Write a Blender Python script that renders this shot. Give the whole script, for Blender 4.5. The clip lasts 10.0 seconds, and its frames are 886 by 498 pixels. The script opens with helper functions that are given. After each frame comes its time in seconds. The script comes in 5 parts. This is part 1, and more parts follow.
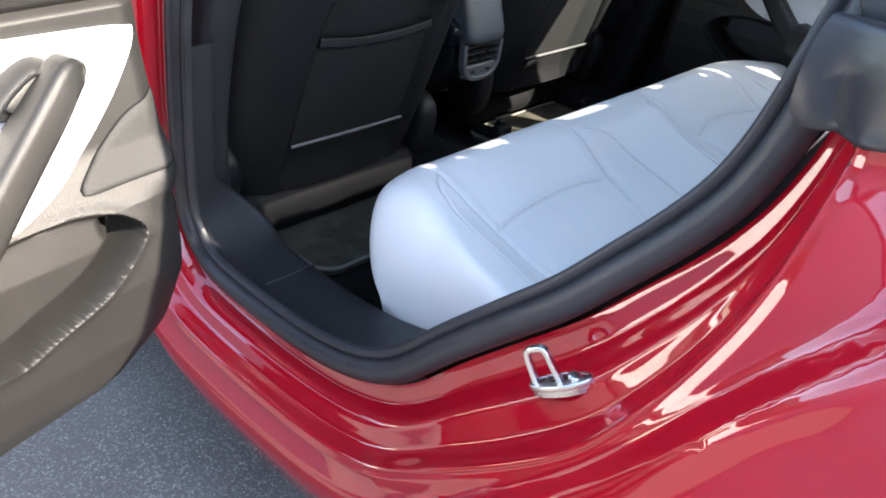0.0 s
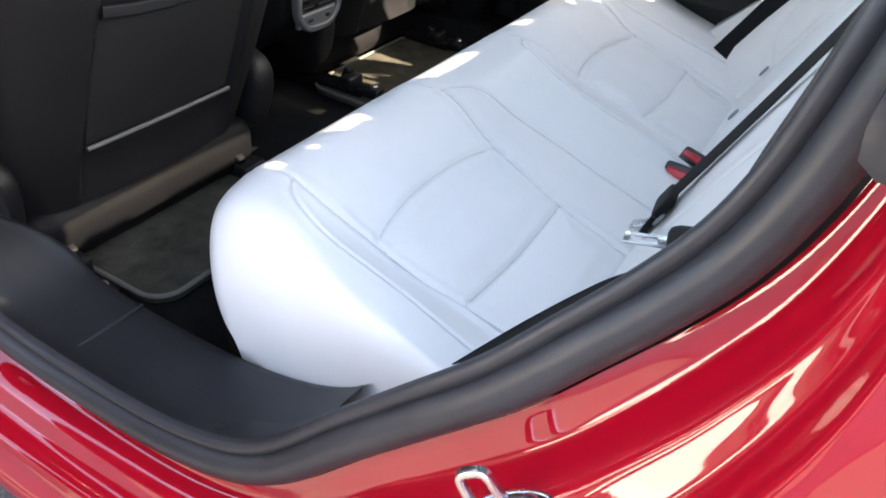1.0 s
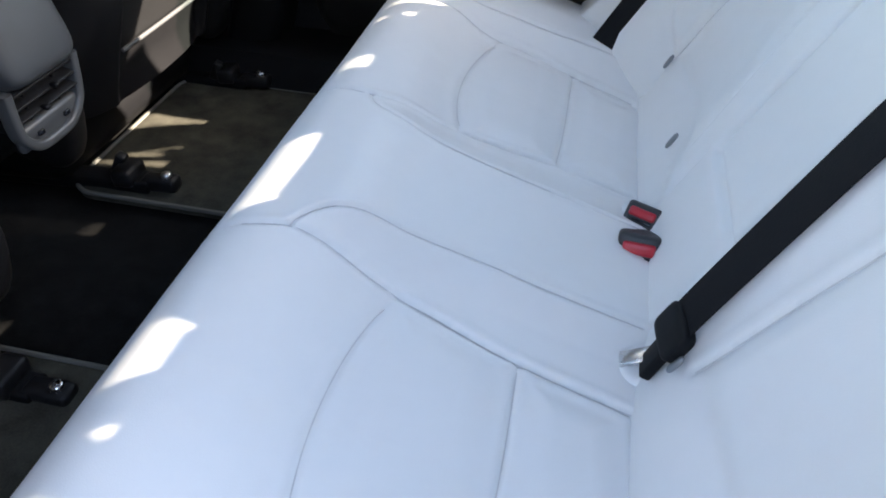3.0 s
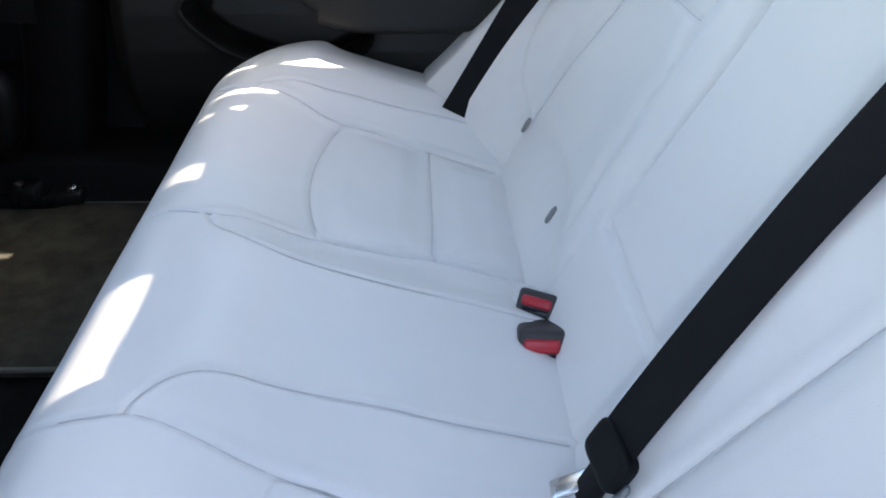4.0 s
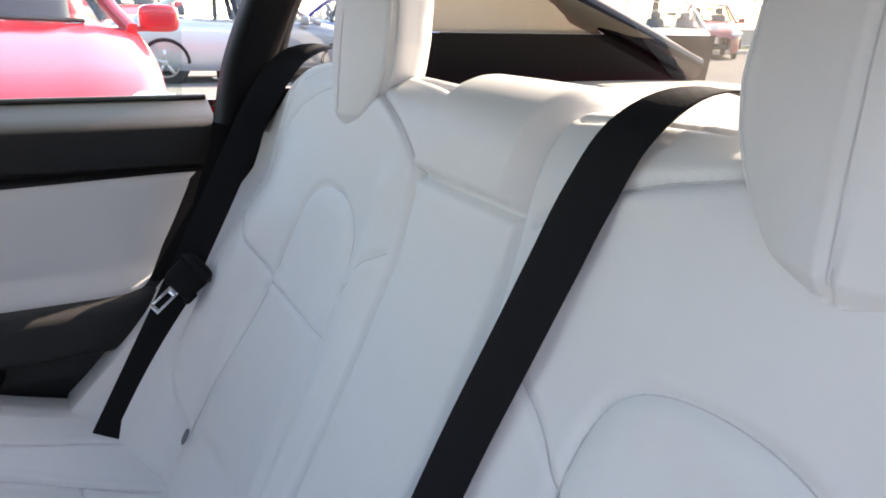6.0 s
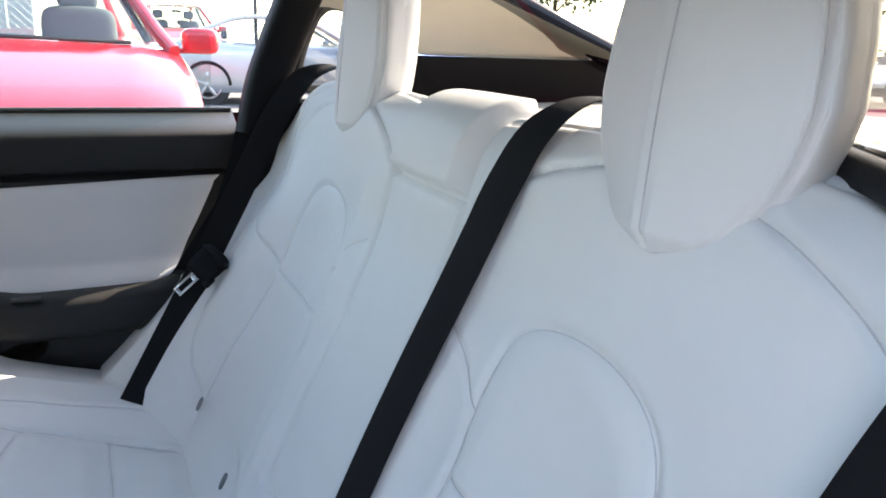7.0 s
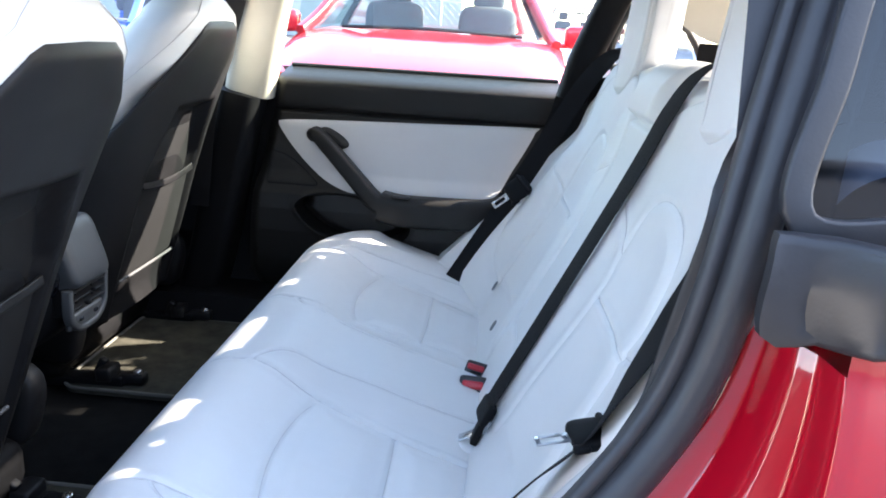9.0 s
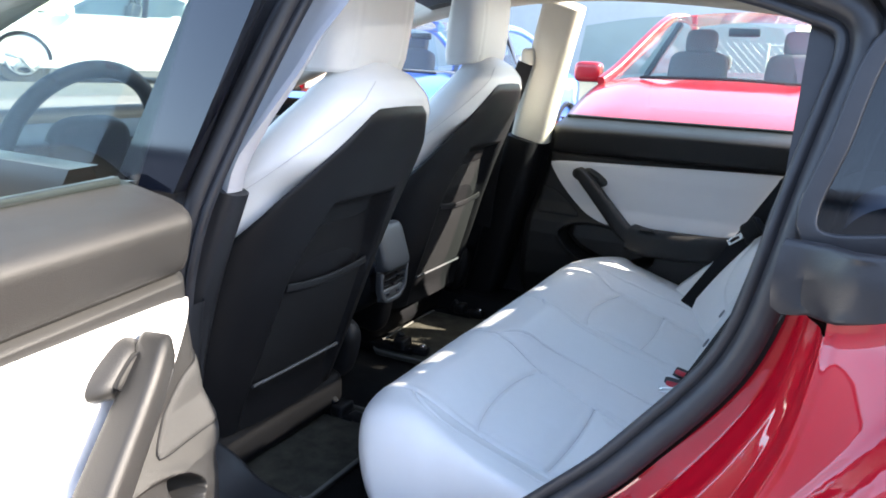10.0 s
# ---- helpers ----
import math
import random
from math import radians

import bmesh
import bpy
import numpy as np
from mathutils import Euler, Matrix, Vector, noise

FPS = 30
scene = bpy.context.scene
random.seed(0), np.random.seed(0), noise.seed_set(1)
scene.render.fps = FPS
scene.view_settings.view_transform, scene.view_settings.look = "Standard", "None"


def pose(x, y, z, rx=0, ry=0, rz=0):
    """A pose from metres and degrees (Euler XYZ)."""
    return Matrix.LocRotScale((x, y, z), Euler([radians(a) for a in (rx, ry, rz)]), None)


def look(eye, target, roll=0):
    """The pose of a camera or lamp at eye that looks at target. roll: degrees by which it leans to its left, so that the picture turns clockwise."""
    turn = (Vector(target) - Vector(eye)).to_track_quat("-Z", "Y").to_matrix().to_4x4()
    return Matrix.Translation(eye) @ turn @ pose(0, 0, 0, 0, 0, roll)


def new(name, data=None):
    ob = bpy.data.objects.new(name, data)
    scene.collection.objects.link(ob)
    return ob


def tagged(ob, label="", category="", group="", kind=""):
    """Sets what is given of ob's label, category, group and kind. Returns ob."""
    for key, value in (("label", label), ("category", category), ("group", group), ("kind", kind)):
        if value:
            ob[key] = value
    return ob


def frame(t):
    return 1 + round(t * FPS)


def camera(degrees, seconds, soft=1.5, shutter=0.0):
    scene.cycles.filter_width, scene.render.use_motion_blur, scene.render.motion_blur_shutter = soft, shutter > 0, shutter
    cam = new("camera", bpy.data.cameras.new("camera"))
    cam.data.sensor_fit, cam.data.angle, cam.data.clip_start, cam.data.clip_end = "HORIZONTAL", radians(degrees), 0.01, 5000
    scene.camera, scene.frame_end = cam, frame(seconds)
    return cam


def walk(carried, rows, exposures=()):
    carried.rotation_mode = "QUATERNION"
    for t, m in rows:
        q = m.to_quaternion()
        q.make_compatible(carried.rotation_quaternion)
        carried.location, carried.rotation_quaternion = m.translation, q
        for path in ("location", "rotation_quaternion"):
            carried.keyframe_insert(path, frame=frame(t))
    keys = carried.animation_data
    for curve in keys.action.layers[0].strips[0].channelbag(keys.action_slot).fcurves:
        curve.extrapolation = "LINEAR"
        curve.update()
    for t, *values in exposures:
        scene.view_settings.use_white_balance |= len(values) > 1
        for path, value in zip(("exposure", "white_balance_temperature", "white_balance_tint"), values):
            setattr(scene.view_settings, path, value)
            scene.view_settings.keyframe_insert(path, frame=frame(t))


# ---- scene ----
cam = camera(61.3, 10.0, soft=1.8)
PATH = [
    (0, (0.333, -1.261, 1.069), (-0.815, 0.014, 0.04), 5.0),
    (0.5, (0.25, -1.201, 1.075), (-0.654, 0.195, -0.037), 5.7),
    (1, (0.143, -1.072, 1.05), (-0.616, 0.349, -0.135), 5.7),
    (1.5, (0.032, -0.969, 1.026), (-0.605, 0.481, -0.195), 5.0),
    (2, (-0.004, -0.853, 1.017), (-0.539, 0.605, -0.244), 3.8),
    (3.5, (-0.166, -0.6, 0.994), (-0.306, 0.976, -0.229), 1.3),
    (4, (-0.165, -0.531, 0.988), (-0.106, 1.108, -0.157), 0.8),
    (4.5, (-0.178, -0.479, 1.018), (0.122, 1.204, -0.019), 0.6),
    (5, (-0.143, -0.474, 1.057), (0.419, 1.23, 0.174), 0.2),
    (5.5, (-0.128, -0.502, 1.088), (0.666, 1.192, 0.38), 0.9),
    (6, (-0.13, -0.562, 1.11), (0.761, 1.128, 0.518), 1.3),
    (7.5, (-0.131, -0.836, 1.105), (0.582, 0.959, 0.586), 3.0),
    (8, (-0.12, -0.947, 1.096), (0.388, 0.91, 0.553), 3.2),
    (8.5, (-0.082, -1.058, 1.086), (0.15, 0.849, 0.532), 3.8),
    (9, (-0.032, -1.202, 1.084), (-0.15, 0.712, 0.517), 3.6),
    (9.5, (0.017, -1.349, 1.106), (-0.484, 0.503, 0.542), 2.9),
    (10, (0.198, -1.535, 1.133), (-0.694, 0.185, 0.635), 2.5),
]

EXPOSURE = [(0.0, 3.25, 7200, 12), (1.0, 3.75, 8600, 16), (1.5, 3.7, 8700, 16), (2.0, 3.58, 8200, 15), (3.5, 3.5, 7700, 15), (4.5, 3.48, 8000, 17), (5.0, 3.42, 8200, 19), (5.5, 3.3, 8300, 21), (6.0, 3.0, 8200, 20), (7.5, 3.12, 7400, 14), (9.0, 3.52, 7200, 14), (9.5, 3.42, 7200, 14), (10.0, 3.1, 7100, 13)]
walk(cam, [(t, look(eye, target, roll)) for t, eye, target, roll in PATH], EXPOSURE)

# ---- world and sun: car axes, x to the tail, y to the far side, z up ----
SUN_TO = Vector((1.0, 0.318, 0.717)).normalized()
world = bpy.data.worlds.new("sky")
scene.world = world
world.use_nodes = True
wn, wl = world.node_tree.nodes, world.node_tree.links
sky = wn.new("ShaderNodeTexSky")
sky.sky_type, sky.sun_disc = "NISHITA", False
sky.sun_elevation = math.asin(SUN_TO.z)
sky.sun_rotation = math.atan2(SUN_TO.x, SUN_TO.y)
wn["Background"].inputs[1].default_value = 0.15
wl.new(sky.outputs[0], wn["Background"].inputs[0])
sun = new("sun", bpy.data.lights.new("sun", "SUN"))
sun.data.energy, sun.data.angle, sun.data.color = 3.5, radians(0.53), (1.0, 0.95, 0.87)
sun.matrix_world = look(SUN_TO * 20, (0, 0, 0))


# ---- materials ----
def material(name, color, rough=0.5, metal=0.0, coat=0.0, spec=0.5, vary=0.06, scale=3.0, grain=0.0, grain_scale=400.0,
             wear=0.0, wear_scale=14.0, kind="noise", coat_ior=1.5, speck=None, speck_scale=200.0):
    """A surface with two scales of colour change, fine relief and uneven gloss."""
    m = bpy.data.materials.new(name)
    m.use_nodes = True
    n, l = m.node_tree.nodes, m.node_tree.links
    b = n["Principled BSDF"]
    b.inputs["Metallic"].default_value = metal
    b.inputs["Coat Weight"].default_value = coat
    b.inputs["Coat Roughness"].default_value = 0.03
    b.inputs["Coat IOR"].default_value = coat_ior
    b.inputs["Specular IOR Level"].default_value = spec
    tex = n.new("ShaderNodeTexCoord")
    big = n.new("ShaderNodeTexNoise")
    big.inputs["Scale"].default_value, big.inputs["Detail"].default_value = scale, 5
    l.new(tex.outputs["Object"], big.inputs["Vector"])
    small = n.new("ShaderNodeTexNoise")
    small.inputs["Scale"].default_value, small.inputs["Detail"].default_value = wear_scale * 3, 6
    l.new(tex.outputs["Object"], small.inputs["Vector"])
    mix = n.new("ShaderNodeMath")
    mix.operation = "MULTIPLY_ADD"
    l.new(small.outputs[0], mix.inputs[0])
    mix.inputs[1].default_value = 0.45
    l.new(big.outputs[0], mix.inputs[2])
    ramp = n.new("ShaderNodeValToRGB")
    ramp.color_ramp.elements[0].position, ramp.color_ramp.elements[1].position = 0.45, 1.0
    ramp.color_ramp.elements[0].color = (*[c * (1 - vary) for c in color], 1)
    ramp.color_ramp.elements[1].color = (*[min(1, c * (1 + vary)) for c in color], 1)
    l.new(mix.outputs[0], ramp.inputs[0])
    paint = ramp.outputs[0]
    if speck:
        chips = n.new("ShaderNodeTexVoronoi")
        chips.inputs["Scale"].default_value = speck_scale
        l.new(tex.outputs["Object"], chips.inputs["Vector"])
        some = n.new("ShaderNodeMapRange")
        some.inputs["From Min"].default_value, some.inputs["From Max"].default_value = 0.62, 1.0
        l.new(chips.outputs["Color"], some.inputs["Value"])
        blend = n.new("ShaderNodeMix")
        blend.data_type = "RGBA"
        l.new(some.outputs[0], blend.inputs["Factor"])
        l.new(paint, blend.inputs["A"])
        blend.inputs["B"].default_value = (*speck, 1)
        paint = blend.outputs["Result"]
    l.new(paint, b.inputs["Base Color"])
    rr = n.new("ShaderNodeMapRange")
    rr.inputs["To Min"].default_value, rr.inputs["To Max"].default_value = max(0.02, rough - 0.05 - wear), min(1, rough + 0.05 + wear)
    l.new(big.outputs[0], rr.inputs["Value"])
    l.new(rr.outputs[0], b.inputs["Roughness"])
    if grain:
        g = n.new("ShaderNodeTexVoronoi" if kind == "pebble" else "ShaderNodeTexNoise")
        g.inputs["Scale"].default_value = grain_scale
        l.new(tex.outputs["Object"], g.inputs["Vector"])
        bump = n.new("ShaderNodeBump")
        bump.inputs["Strength"].default_value, bump.inputs["Distance"].default_value = grain, 0.001
        l.new(g.outputs[0], bump.inputs["Height"])
        l.new(bump.outputs[0], b.inputs["Normal"])
    return m


LEATHER = material("white_leather", (0.745, 0.745, 0.735), 0.46, vary=0.025, scale=4, grain=0.10, grain_scale=900, kind="pebble", spec=0.4)
WHITE_TRIM = material("white_trim", (0.74, 0.74, 0.74), 0.5, vary=0.02, scale=4, grain=0.1, grain_scale=900, kind="pebble")
BLACK = material("black_plastic", (0.0046, 0.0048, 0.0058), 0.56, spec=0.15, vary=0.2, scale=6, grain=0.25, grain_scale=1200, wear=0.05)
SOFT_BLACK = material("black_leather", (0.009, 0.009, 0.0095), 0.48, spec=0.3, vary=0.2, scale=5, grain=0.3, grain_scale=800, kind="pebble")
DOOR_TRIM = material("dark_door_trim", (0.0120, 0.0117, 0.0114), 0.48, spec=0.4, vary=0.15, scale=6, grain=0.3, grain_scale=1000, kind="pebble", wear=0.05)
LINING = material("black_lining", (0.017, 0.018, 0.021), 0.44, spec=0.35, vary=0.15, scale=6, grain=0.06, grain_scale=700, wear=0.05)
RUBBER = material("rubber", (0.026, 0.027, 0.031), 0.40, spec=0.40, vary=0.25, scale=9, grain=0.15, grain_scale=300, wear=0.1)
PAINT = material("red_paint", (0.36, 0.003, 0.013), 0.35, metal=0.0, coat=1.0, coat_ior=1.75, spec=0.05, vary=0.05, scale=2, grain=0.03, grain_scale=3000)
PAINT_FAR = material("bright_red_paint", (0.50, 0.010, 0.022), 0.34, metal=0.2, coat=1.0, vary=0.05, scale=2)
STEEL = material("bright_steel", (0.66, 0.67, 0.68), 0.28, metal=1.0, vary=0.1, scale=30, wear=0.1)
WEB = material("belt_webbing", (0.0050, 0.0050, 0.0062), 0.75, spec=0.2, vary=0.15, scale=40, grain=0.5, grain_scale=700)
BUCKLE_GREY = material("dark_grey_plastic", (0.026, 0.027, 0.029), 0.5, vary=0.1, scale=20, grain=0.2, grain_scale=900)
SHELL = material("seat_shell", (0.0088, 0.0090, 0.0102), 0.46, spec=0.27, vary=0.15, scale=6, grain=0.25, grain_scale=1300, wear=0.06)
RIM_GREY = material("grey_rim", (0.075, 0.078, 0.083), 0.45, vary=0.08, scale=20)
VENT_SILVER = material("vent_silver", (0.085, 0.09, 0.095), 0.42, metal=0.3, vary=0.06, scale=20)
CONSOLE_GREY = material("console_grey", (0.045, 0.049, 0.054), 0.42, vary=0.08, scale=12, grain=0.2, grain_scale=900)
BUCKLE_RED = material("red_plastic", (0.48, 0.016, 0.030), 0.36, vary=0.06, scale=40)
CARPET = material("black_carpet", (0.007, 0.007, 0.007), 0.95, vary=0.5, scale=30, grain=0.9, grain_scale=900, wear_scale=90, spec=0.1)
MAT = material("floor_mat", (0.048, 0.046, 0.037), 0.95, vary=0.45, scale=25, grain=1.0, grain_scale=700, wear_scale=120, spec=0.1)
BINDING = material("mat_binding", (0.10, 0.10, 0.09), 0.8, vary=0.1, grain=0.4, grain_scale=900)
POCKET_CLOTH = material("pocket_fabric", (0.0105, 0.0109, 0.0120), 0.75, vary=0.12, scale=8, grain=0.4, grain_scale=900, spec=0.2)
# the warmth of sun on the far pillar is put into this colour
HEADLINER = material("headliner", (0.54, 0.50, 0.42), 0.85, vary=0.05, scale=6, grain=0.4, grain_scale=900)
# near pillar's copy of that trim, with bluish shade put into the colour
PILLAR_SHADED = material("shaded_pillar_trim", (0.46, 0.46, 0.49), 0.7, vary=0.04, scale=6, grain=0.3, grain_scale=900)
SHELF = material("shelf_carpet", (0.50, 0.46, 0.39), 0.95, vary=0.12, scale=12, grain=0.8, grain_scale=700)
SILVER = material("silver_plastic", (0.22, 0.23, 0.24), 0.36, metal=0.5, vary=0.06, scale=20)
GLOSS_BLACK = material("gloss_black", (0.008, 0.009, 0.013), 0.06, spec=0.4, vary=0.1)
ASPHALT = material("asphalt", (0.100, 0.097, 0.093), 0.92, vary=0.3, scale=3, grain=1.0, grain_scale=160, wear_scale=110, kind="pebble", spec=0.2, speck=(0.26, 0.26, 0.25), speck_scale=300)
CONCRETE = material("concrete", (0.42, 0.40, 0.37), 0.8, vary=0.15, scale=2, grain=0.4, grain_scale=60)
WALL_GREY = material("grey_wall", (0.26, 0.31, 0.35), 0.8, vary=0.08, scale=1.5, grain=0.3, grain_scale=40)
SLATE_WALL = material("slate_wall", (0.085, 0.11, 0.16), 0.8, vary=0.15, scale=1.5, grain=0.3, grain_scale=40)
BARK = material("bark", (0.10, 0.075, 0.05), 0.9, vary=0.3, scale=12, grain=0.8, grain_scale=60)
LEAF = material("leaves", (0.075, 0.11, 0.035), 0.6, vary=0.4, scale=3)
GRASS = material("grass", (0.14, 0.16, 0.05), 0.9, vary=0.4, scale=6, grain=0.8, grain_scale=60)
TYRE = material("tyre", (0.018, 0.018, 0.018), 0.75, vary=0.2, grain=0.4, grain_scale=90)
ALLOY = material("alloy", (0.50, 0.51, 0.52), 0.3, metal=0.9, vary=0.06)
SEAT_GREY = material("grey_cloth", (0.10, 0.10, 0.11), 0.9, vary=0.1, grain=0.4, grain_scale=300)
WHITE_PAINT = material("white_paint", (0.78, 0.78, 0.77), 0.25, coat=1.0, vary=0.02)
SILVER_PAINT = material("silver_paint", (0.45, 0.47, 0.49), 0.3, metal=0.6, coat=1.0, vary=0.04)
BLUE_PAINT = material("blue_paint", (0.02, 0.09, 0.38), 0.3, metal=0.2, coat=1.0, vary=0.05)
MAROON_PAINT = material("dull_red_paint", (0.30, 0.05, 0.06), 0.4, coat=0.6, vary=0.06)
LAMP = material("lamp_lens", (0.70, 0.72, 0.74), 0.12, coat=1.0, vary=0.1, scale=20)


THREAD = material("seam_thread", (0.58, 0.57, 0.57), 0.8, vary=0.1, scale=60)


def glass(name, tint, gloss=0.03):
    m = bpy.data.materials.new(name)
    m.use_nodes = True
    n, l = m.node_tree.nodes, m.node_tree.links
    n.remove(n["Principled BSDF"])
    clear, shine, mix, edge, sharp = (n.new(k) for k in ("ShaderNodeBsdfTransparent", "ShaderNodeBsdfGlossy", "ShaderNodeMixShader", "ShaderNodeLayerWeight", "ShaderNodeMath"))
    rim = n.new("ShaderNodeMath")
    clear.inputs[0].default_value = (*tint, 1)
    shine.inputs["Roughness"].default_value = gloss
    sharp.operation, sharp.inputs[1].default_value = "POWER", 5.0
    rim.operation, rim.inputs[1].default_value, rim.inputs[2].default_value = "MULTIPLY_ADD", 0.7, 0.05
    l.new(edge.outputs["Facing"], sharp.inputs[0])
    l.new(sharp.outputs[0], rim.inputs[0])
    l.new(rim.outputs[0], mix.inputs[0])
    l.new(clear.outputs[0], mix.inputs[1])
    l.new(shine.outputs[0], mix.inputs[2])
    l.new(mix.outputs[0], n["Material Output"].inputs[0])
    return m


GLASS = glass("clear_glass", (0.86, 0.92, 0.90))
REAR_GLASS = glass("rear_glass", (0.44, 0.45, 0.45))
ROOF_GLASS = glass("tinted_roof_glass", (0.035, 0.038, 0.042))
PRIVACY = glass("dark_glass", (0.20, 0.23, 0.28))


# ---- building helpers ----
def as_mesh(data):
    if isinstance(data, bmesh.types.BMesh):
        me = bpy.data.meshes.new("part")
        bmesh.ops.recalc_face_normals(data, faces=data.faces)
        data.to_mesh(me)
        data.free()
        return me
    verts, faces = data
    me = bpy.data.meshes.new("part")
    me.from_pydata([tuple(v) for v in verts], [], faces)
    return me


def part(name, data, mat, parent, label="", flat=False):
    """One mesh object under a thing or a part; the shape is given in the thing's own axes."""
    me = as_mesh(data)
    me.name = name
    me.polygons.foreach_set("use_smooth", [not flat] * len(me.polygons))
    me.materials.append(mat)
    if not flat:
        me.set_sharp_from_angle(angle=radians(50))
    ob = new(name, me)
    ob.parent = parent
    if label:
        ob["label"] = label
    return ob


def thing(name, label, category, place=None, group="", kind=""):
    ob = new(name)
    ob.empty_display_size = 0.1
    if place is not None:
        ob.matrix_basis = place
    return tagged(ob, label, category, group, kind)


def lone(name, data, mat, label, category, group="", kind="", flat=False):
    return tagged(part(name, data, mat, None, flat=flat), label, category, group, kind)


def grid(p, loop_u=False, loop_v=False):
    """Vertices and quads of a sheet of points p[i, j]."""
    p = np.asarray(p, float)
    n, m = p.shape[:2]
    faces = []
    for i in range(n - (0 if loop_u else 1)):
        for j in range(m - (0 if loop_v else 1)):
            a, b = (i + 1) % n, (j + 1) % m
            faces.append((i * m + j, a * m + j, a * m + b, i * m + b))
    return p.reshape(-1, 3), faces


def chosen(p, keep):
    """The quads of a sheet whose keep[i, j] holds, with only their own vertices."""
    v, f = grid(p)
    k = np.asarray(keep).ravel()
    f = [q for q, yes in zip(f, k) if yes]
    used = sorted({i for q in f for i in q})
    back = {old: i for i, old in enumerate(used)}
    return v[used], [tuple(back[i] for i in q) for q in f]


def joined(*sheets):
    verts, faces, k = [], [], 0
    for v, f in sheets:
        verts += [tuple(q) for q in v]
        faces += [tuple(i + k for i in q) for q in f]
        k += len(v)
    return verts, faces


def curve(points, n=60, loop=False):
    """n points along a smooth line through the given ones, evenly apart."""
    p = np.asarray(points, float)
    if loop:
        p = np.vstack([p[-1:], p, p[:2]])
    else:
        p = np.vstack([2 * p[:1] - p[1:2], p, 2 * p[-1:] - p[-2:-1]])
    out = []
    for i in range(1, len(p) - 2):
        t = np.linspace(0, 1, 24, endpoint=False)[:, None]
        a, b, c, d = p[i - 1 : i + 3]
        out.append(0.5 * (2 * b + (c - a) * t + (2 * a - 5 * b + 4 * c - d) * t**2 + (3 * b - a - 3 * c + d) * t**3))
    out = np.vstack(out + [p[-2:-1]])
    far = np.r_[0, np.cumsum(np.linalg.norm(np.diff(out, axis=0), axis=1))]
    s = np.linspace(0, far[-1], n + (1 if loop else 0))
    r = np.stack([np.interp(s, far, out[:, k]) for k in range(p.shape[1])], 1)
    return r[:-1] if loop else r


def sweep(path, profile, up=(0, 0, 1), loop=False, ring=True, scale=None, ends=True):
    """A profile of (side, up) points led along a path."""
    p = np.asarray(path, float)
    t = np.roll(p, -1, 0) - np.roll(p, 1, 0) if loop else np.gradient(p, axis=0)
    t /= np.linalg.norm(t, axis=1)[:, None] + 1e-9
    ups = np.broadcast_to(np.asarray(up, float), p.shape)
    s = np.cross(t, ups)
    s /= np.linalg.norm(s, axis=1)[:, None] + 1e-9
    u = np.cross(s, t)
    prof = np.asarray(profile, float)
    k = np.ones(len(p)) if scale is None else np.asarray(scale, float)
    g = p[:, None] + (s[:, None] * prof[None, :, :1] + u[:, None] * prof[None, :, 1:]) * k[:, None, None]
    v, f = grid(g, loop, ring)
    if ring and ends and not loop:
        m = len(prof)
        f = f + [tuple(range(m))[::-1], tuple(range((len(p) - 1) * m, len(p) * m))]
    return v, f


def circle(r, n=10, ry=None):
    return [(r * math.cos(2 * math.pi * k / n), (ry or r) * math.sin(2 * math.pi * k / n)) for k in range(n)]


def round_rect(w, h, r, n=4):
    out = []
    for cx, cy, a in ((1, 1, 0), (-1, 1, 90), (-1, -1, 180), (1, -1, 270)):
        for k in range(n + 1):
            b = radians(a + 90 * k / n)
            out.append((cx * (w / 2 - r) + r * math.cos(b), cy * (h / 2 - r) + r * math.sin(b)))
    return out


def box(size, at=(0, 0, 0), r=0.004, turn=(0, 0, 0), seg=2):
    """A block with rounded edges."""
    bm = bmesh.new()
    bmesh.ops.create_cube(bm, size=1)
    bmesh.ops.scale(bm, vec=size, verts=bm.verts)
    if r:
        bmesh.ops.bevel(bm, geom=bm.edges[:], offset=min(r, min(size) * 0.49), segments=seg, profile=0.5, affect="EDGES")
    bmesh.ops.transform(bm, matrix=pose(*at, *turn), verts=bm.verts)
    return bm


def sheet_of(bm):
    v = [tuple(x.co) for x in bm.verts]
    f = [tuple(x.index for x in q.verts) for q in bm.faces]
    bm.free()
    return v, f


def boxes(*args):
    return joined(*[sheet_of(box(*a)) for a in args])


def power(a, e):
    return np.sign(a) * np.abs(a) ** e


def pillow(centre, half, e1=0.5, e2=0.5, turn=(0, 0, 0), n=28, m=44):
    """A rounded cushion, boxier for small exponents."""
    v = np.linspace(-np.pi / 2, np.pi / 2, n)[:, None]
    u = np.linspace(-np.pi, np.pi, m, endpoint=False)[None]
    x = half[0] * power(np.cos(v), e1) * power(np.cos(u), e2)
    y = half[1] * power(np.cos(v), e1) * power(np.sin(u), e2)
    z = half[2] * power(np.sin(v), e1) * np.ones_like(u)
    g = np.stack([x, y, z], -1)
    mat = np.array(pose(*centre, *turn))
    g = g @ mat[:3, :3].T + mat[:3, 3]
    return grid(g, False, True)


def patch(outline, place, rings=8, puff=0.003, edge=6):
    """A smooth pad over an outline of (a, b) points; place(a, b, lift) gives the spot."""
    o = np.asarray(outline, float)
    c = o.mean(0)
    g = [[place(*(c + (q - c) * r), puff * (1 - r**edge)) for q in o] for r in np.linspace(1, 0.02, rings)]
    skirt = [place(*q, -0.012) for q in o]
    v, f = grid(np.array([skirt] + g), False, True)
    m = len(o)
    return v, f + [tuple(range(rings * m, (rings + 1) * m))]


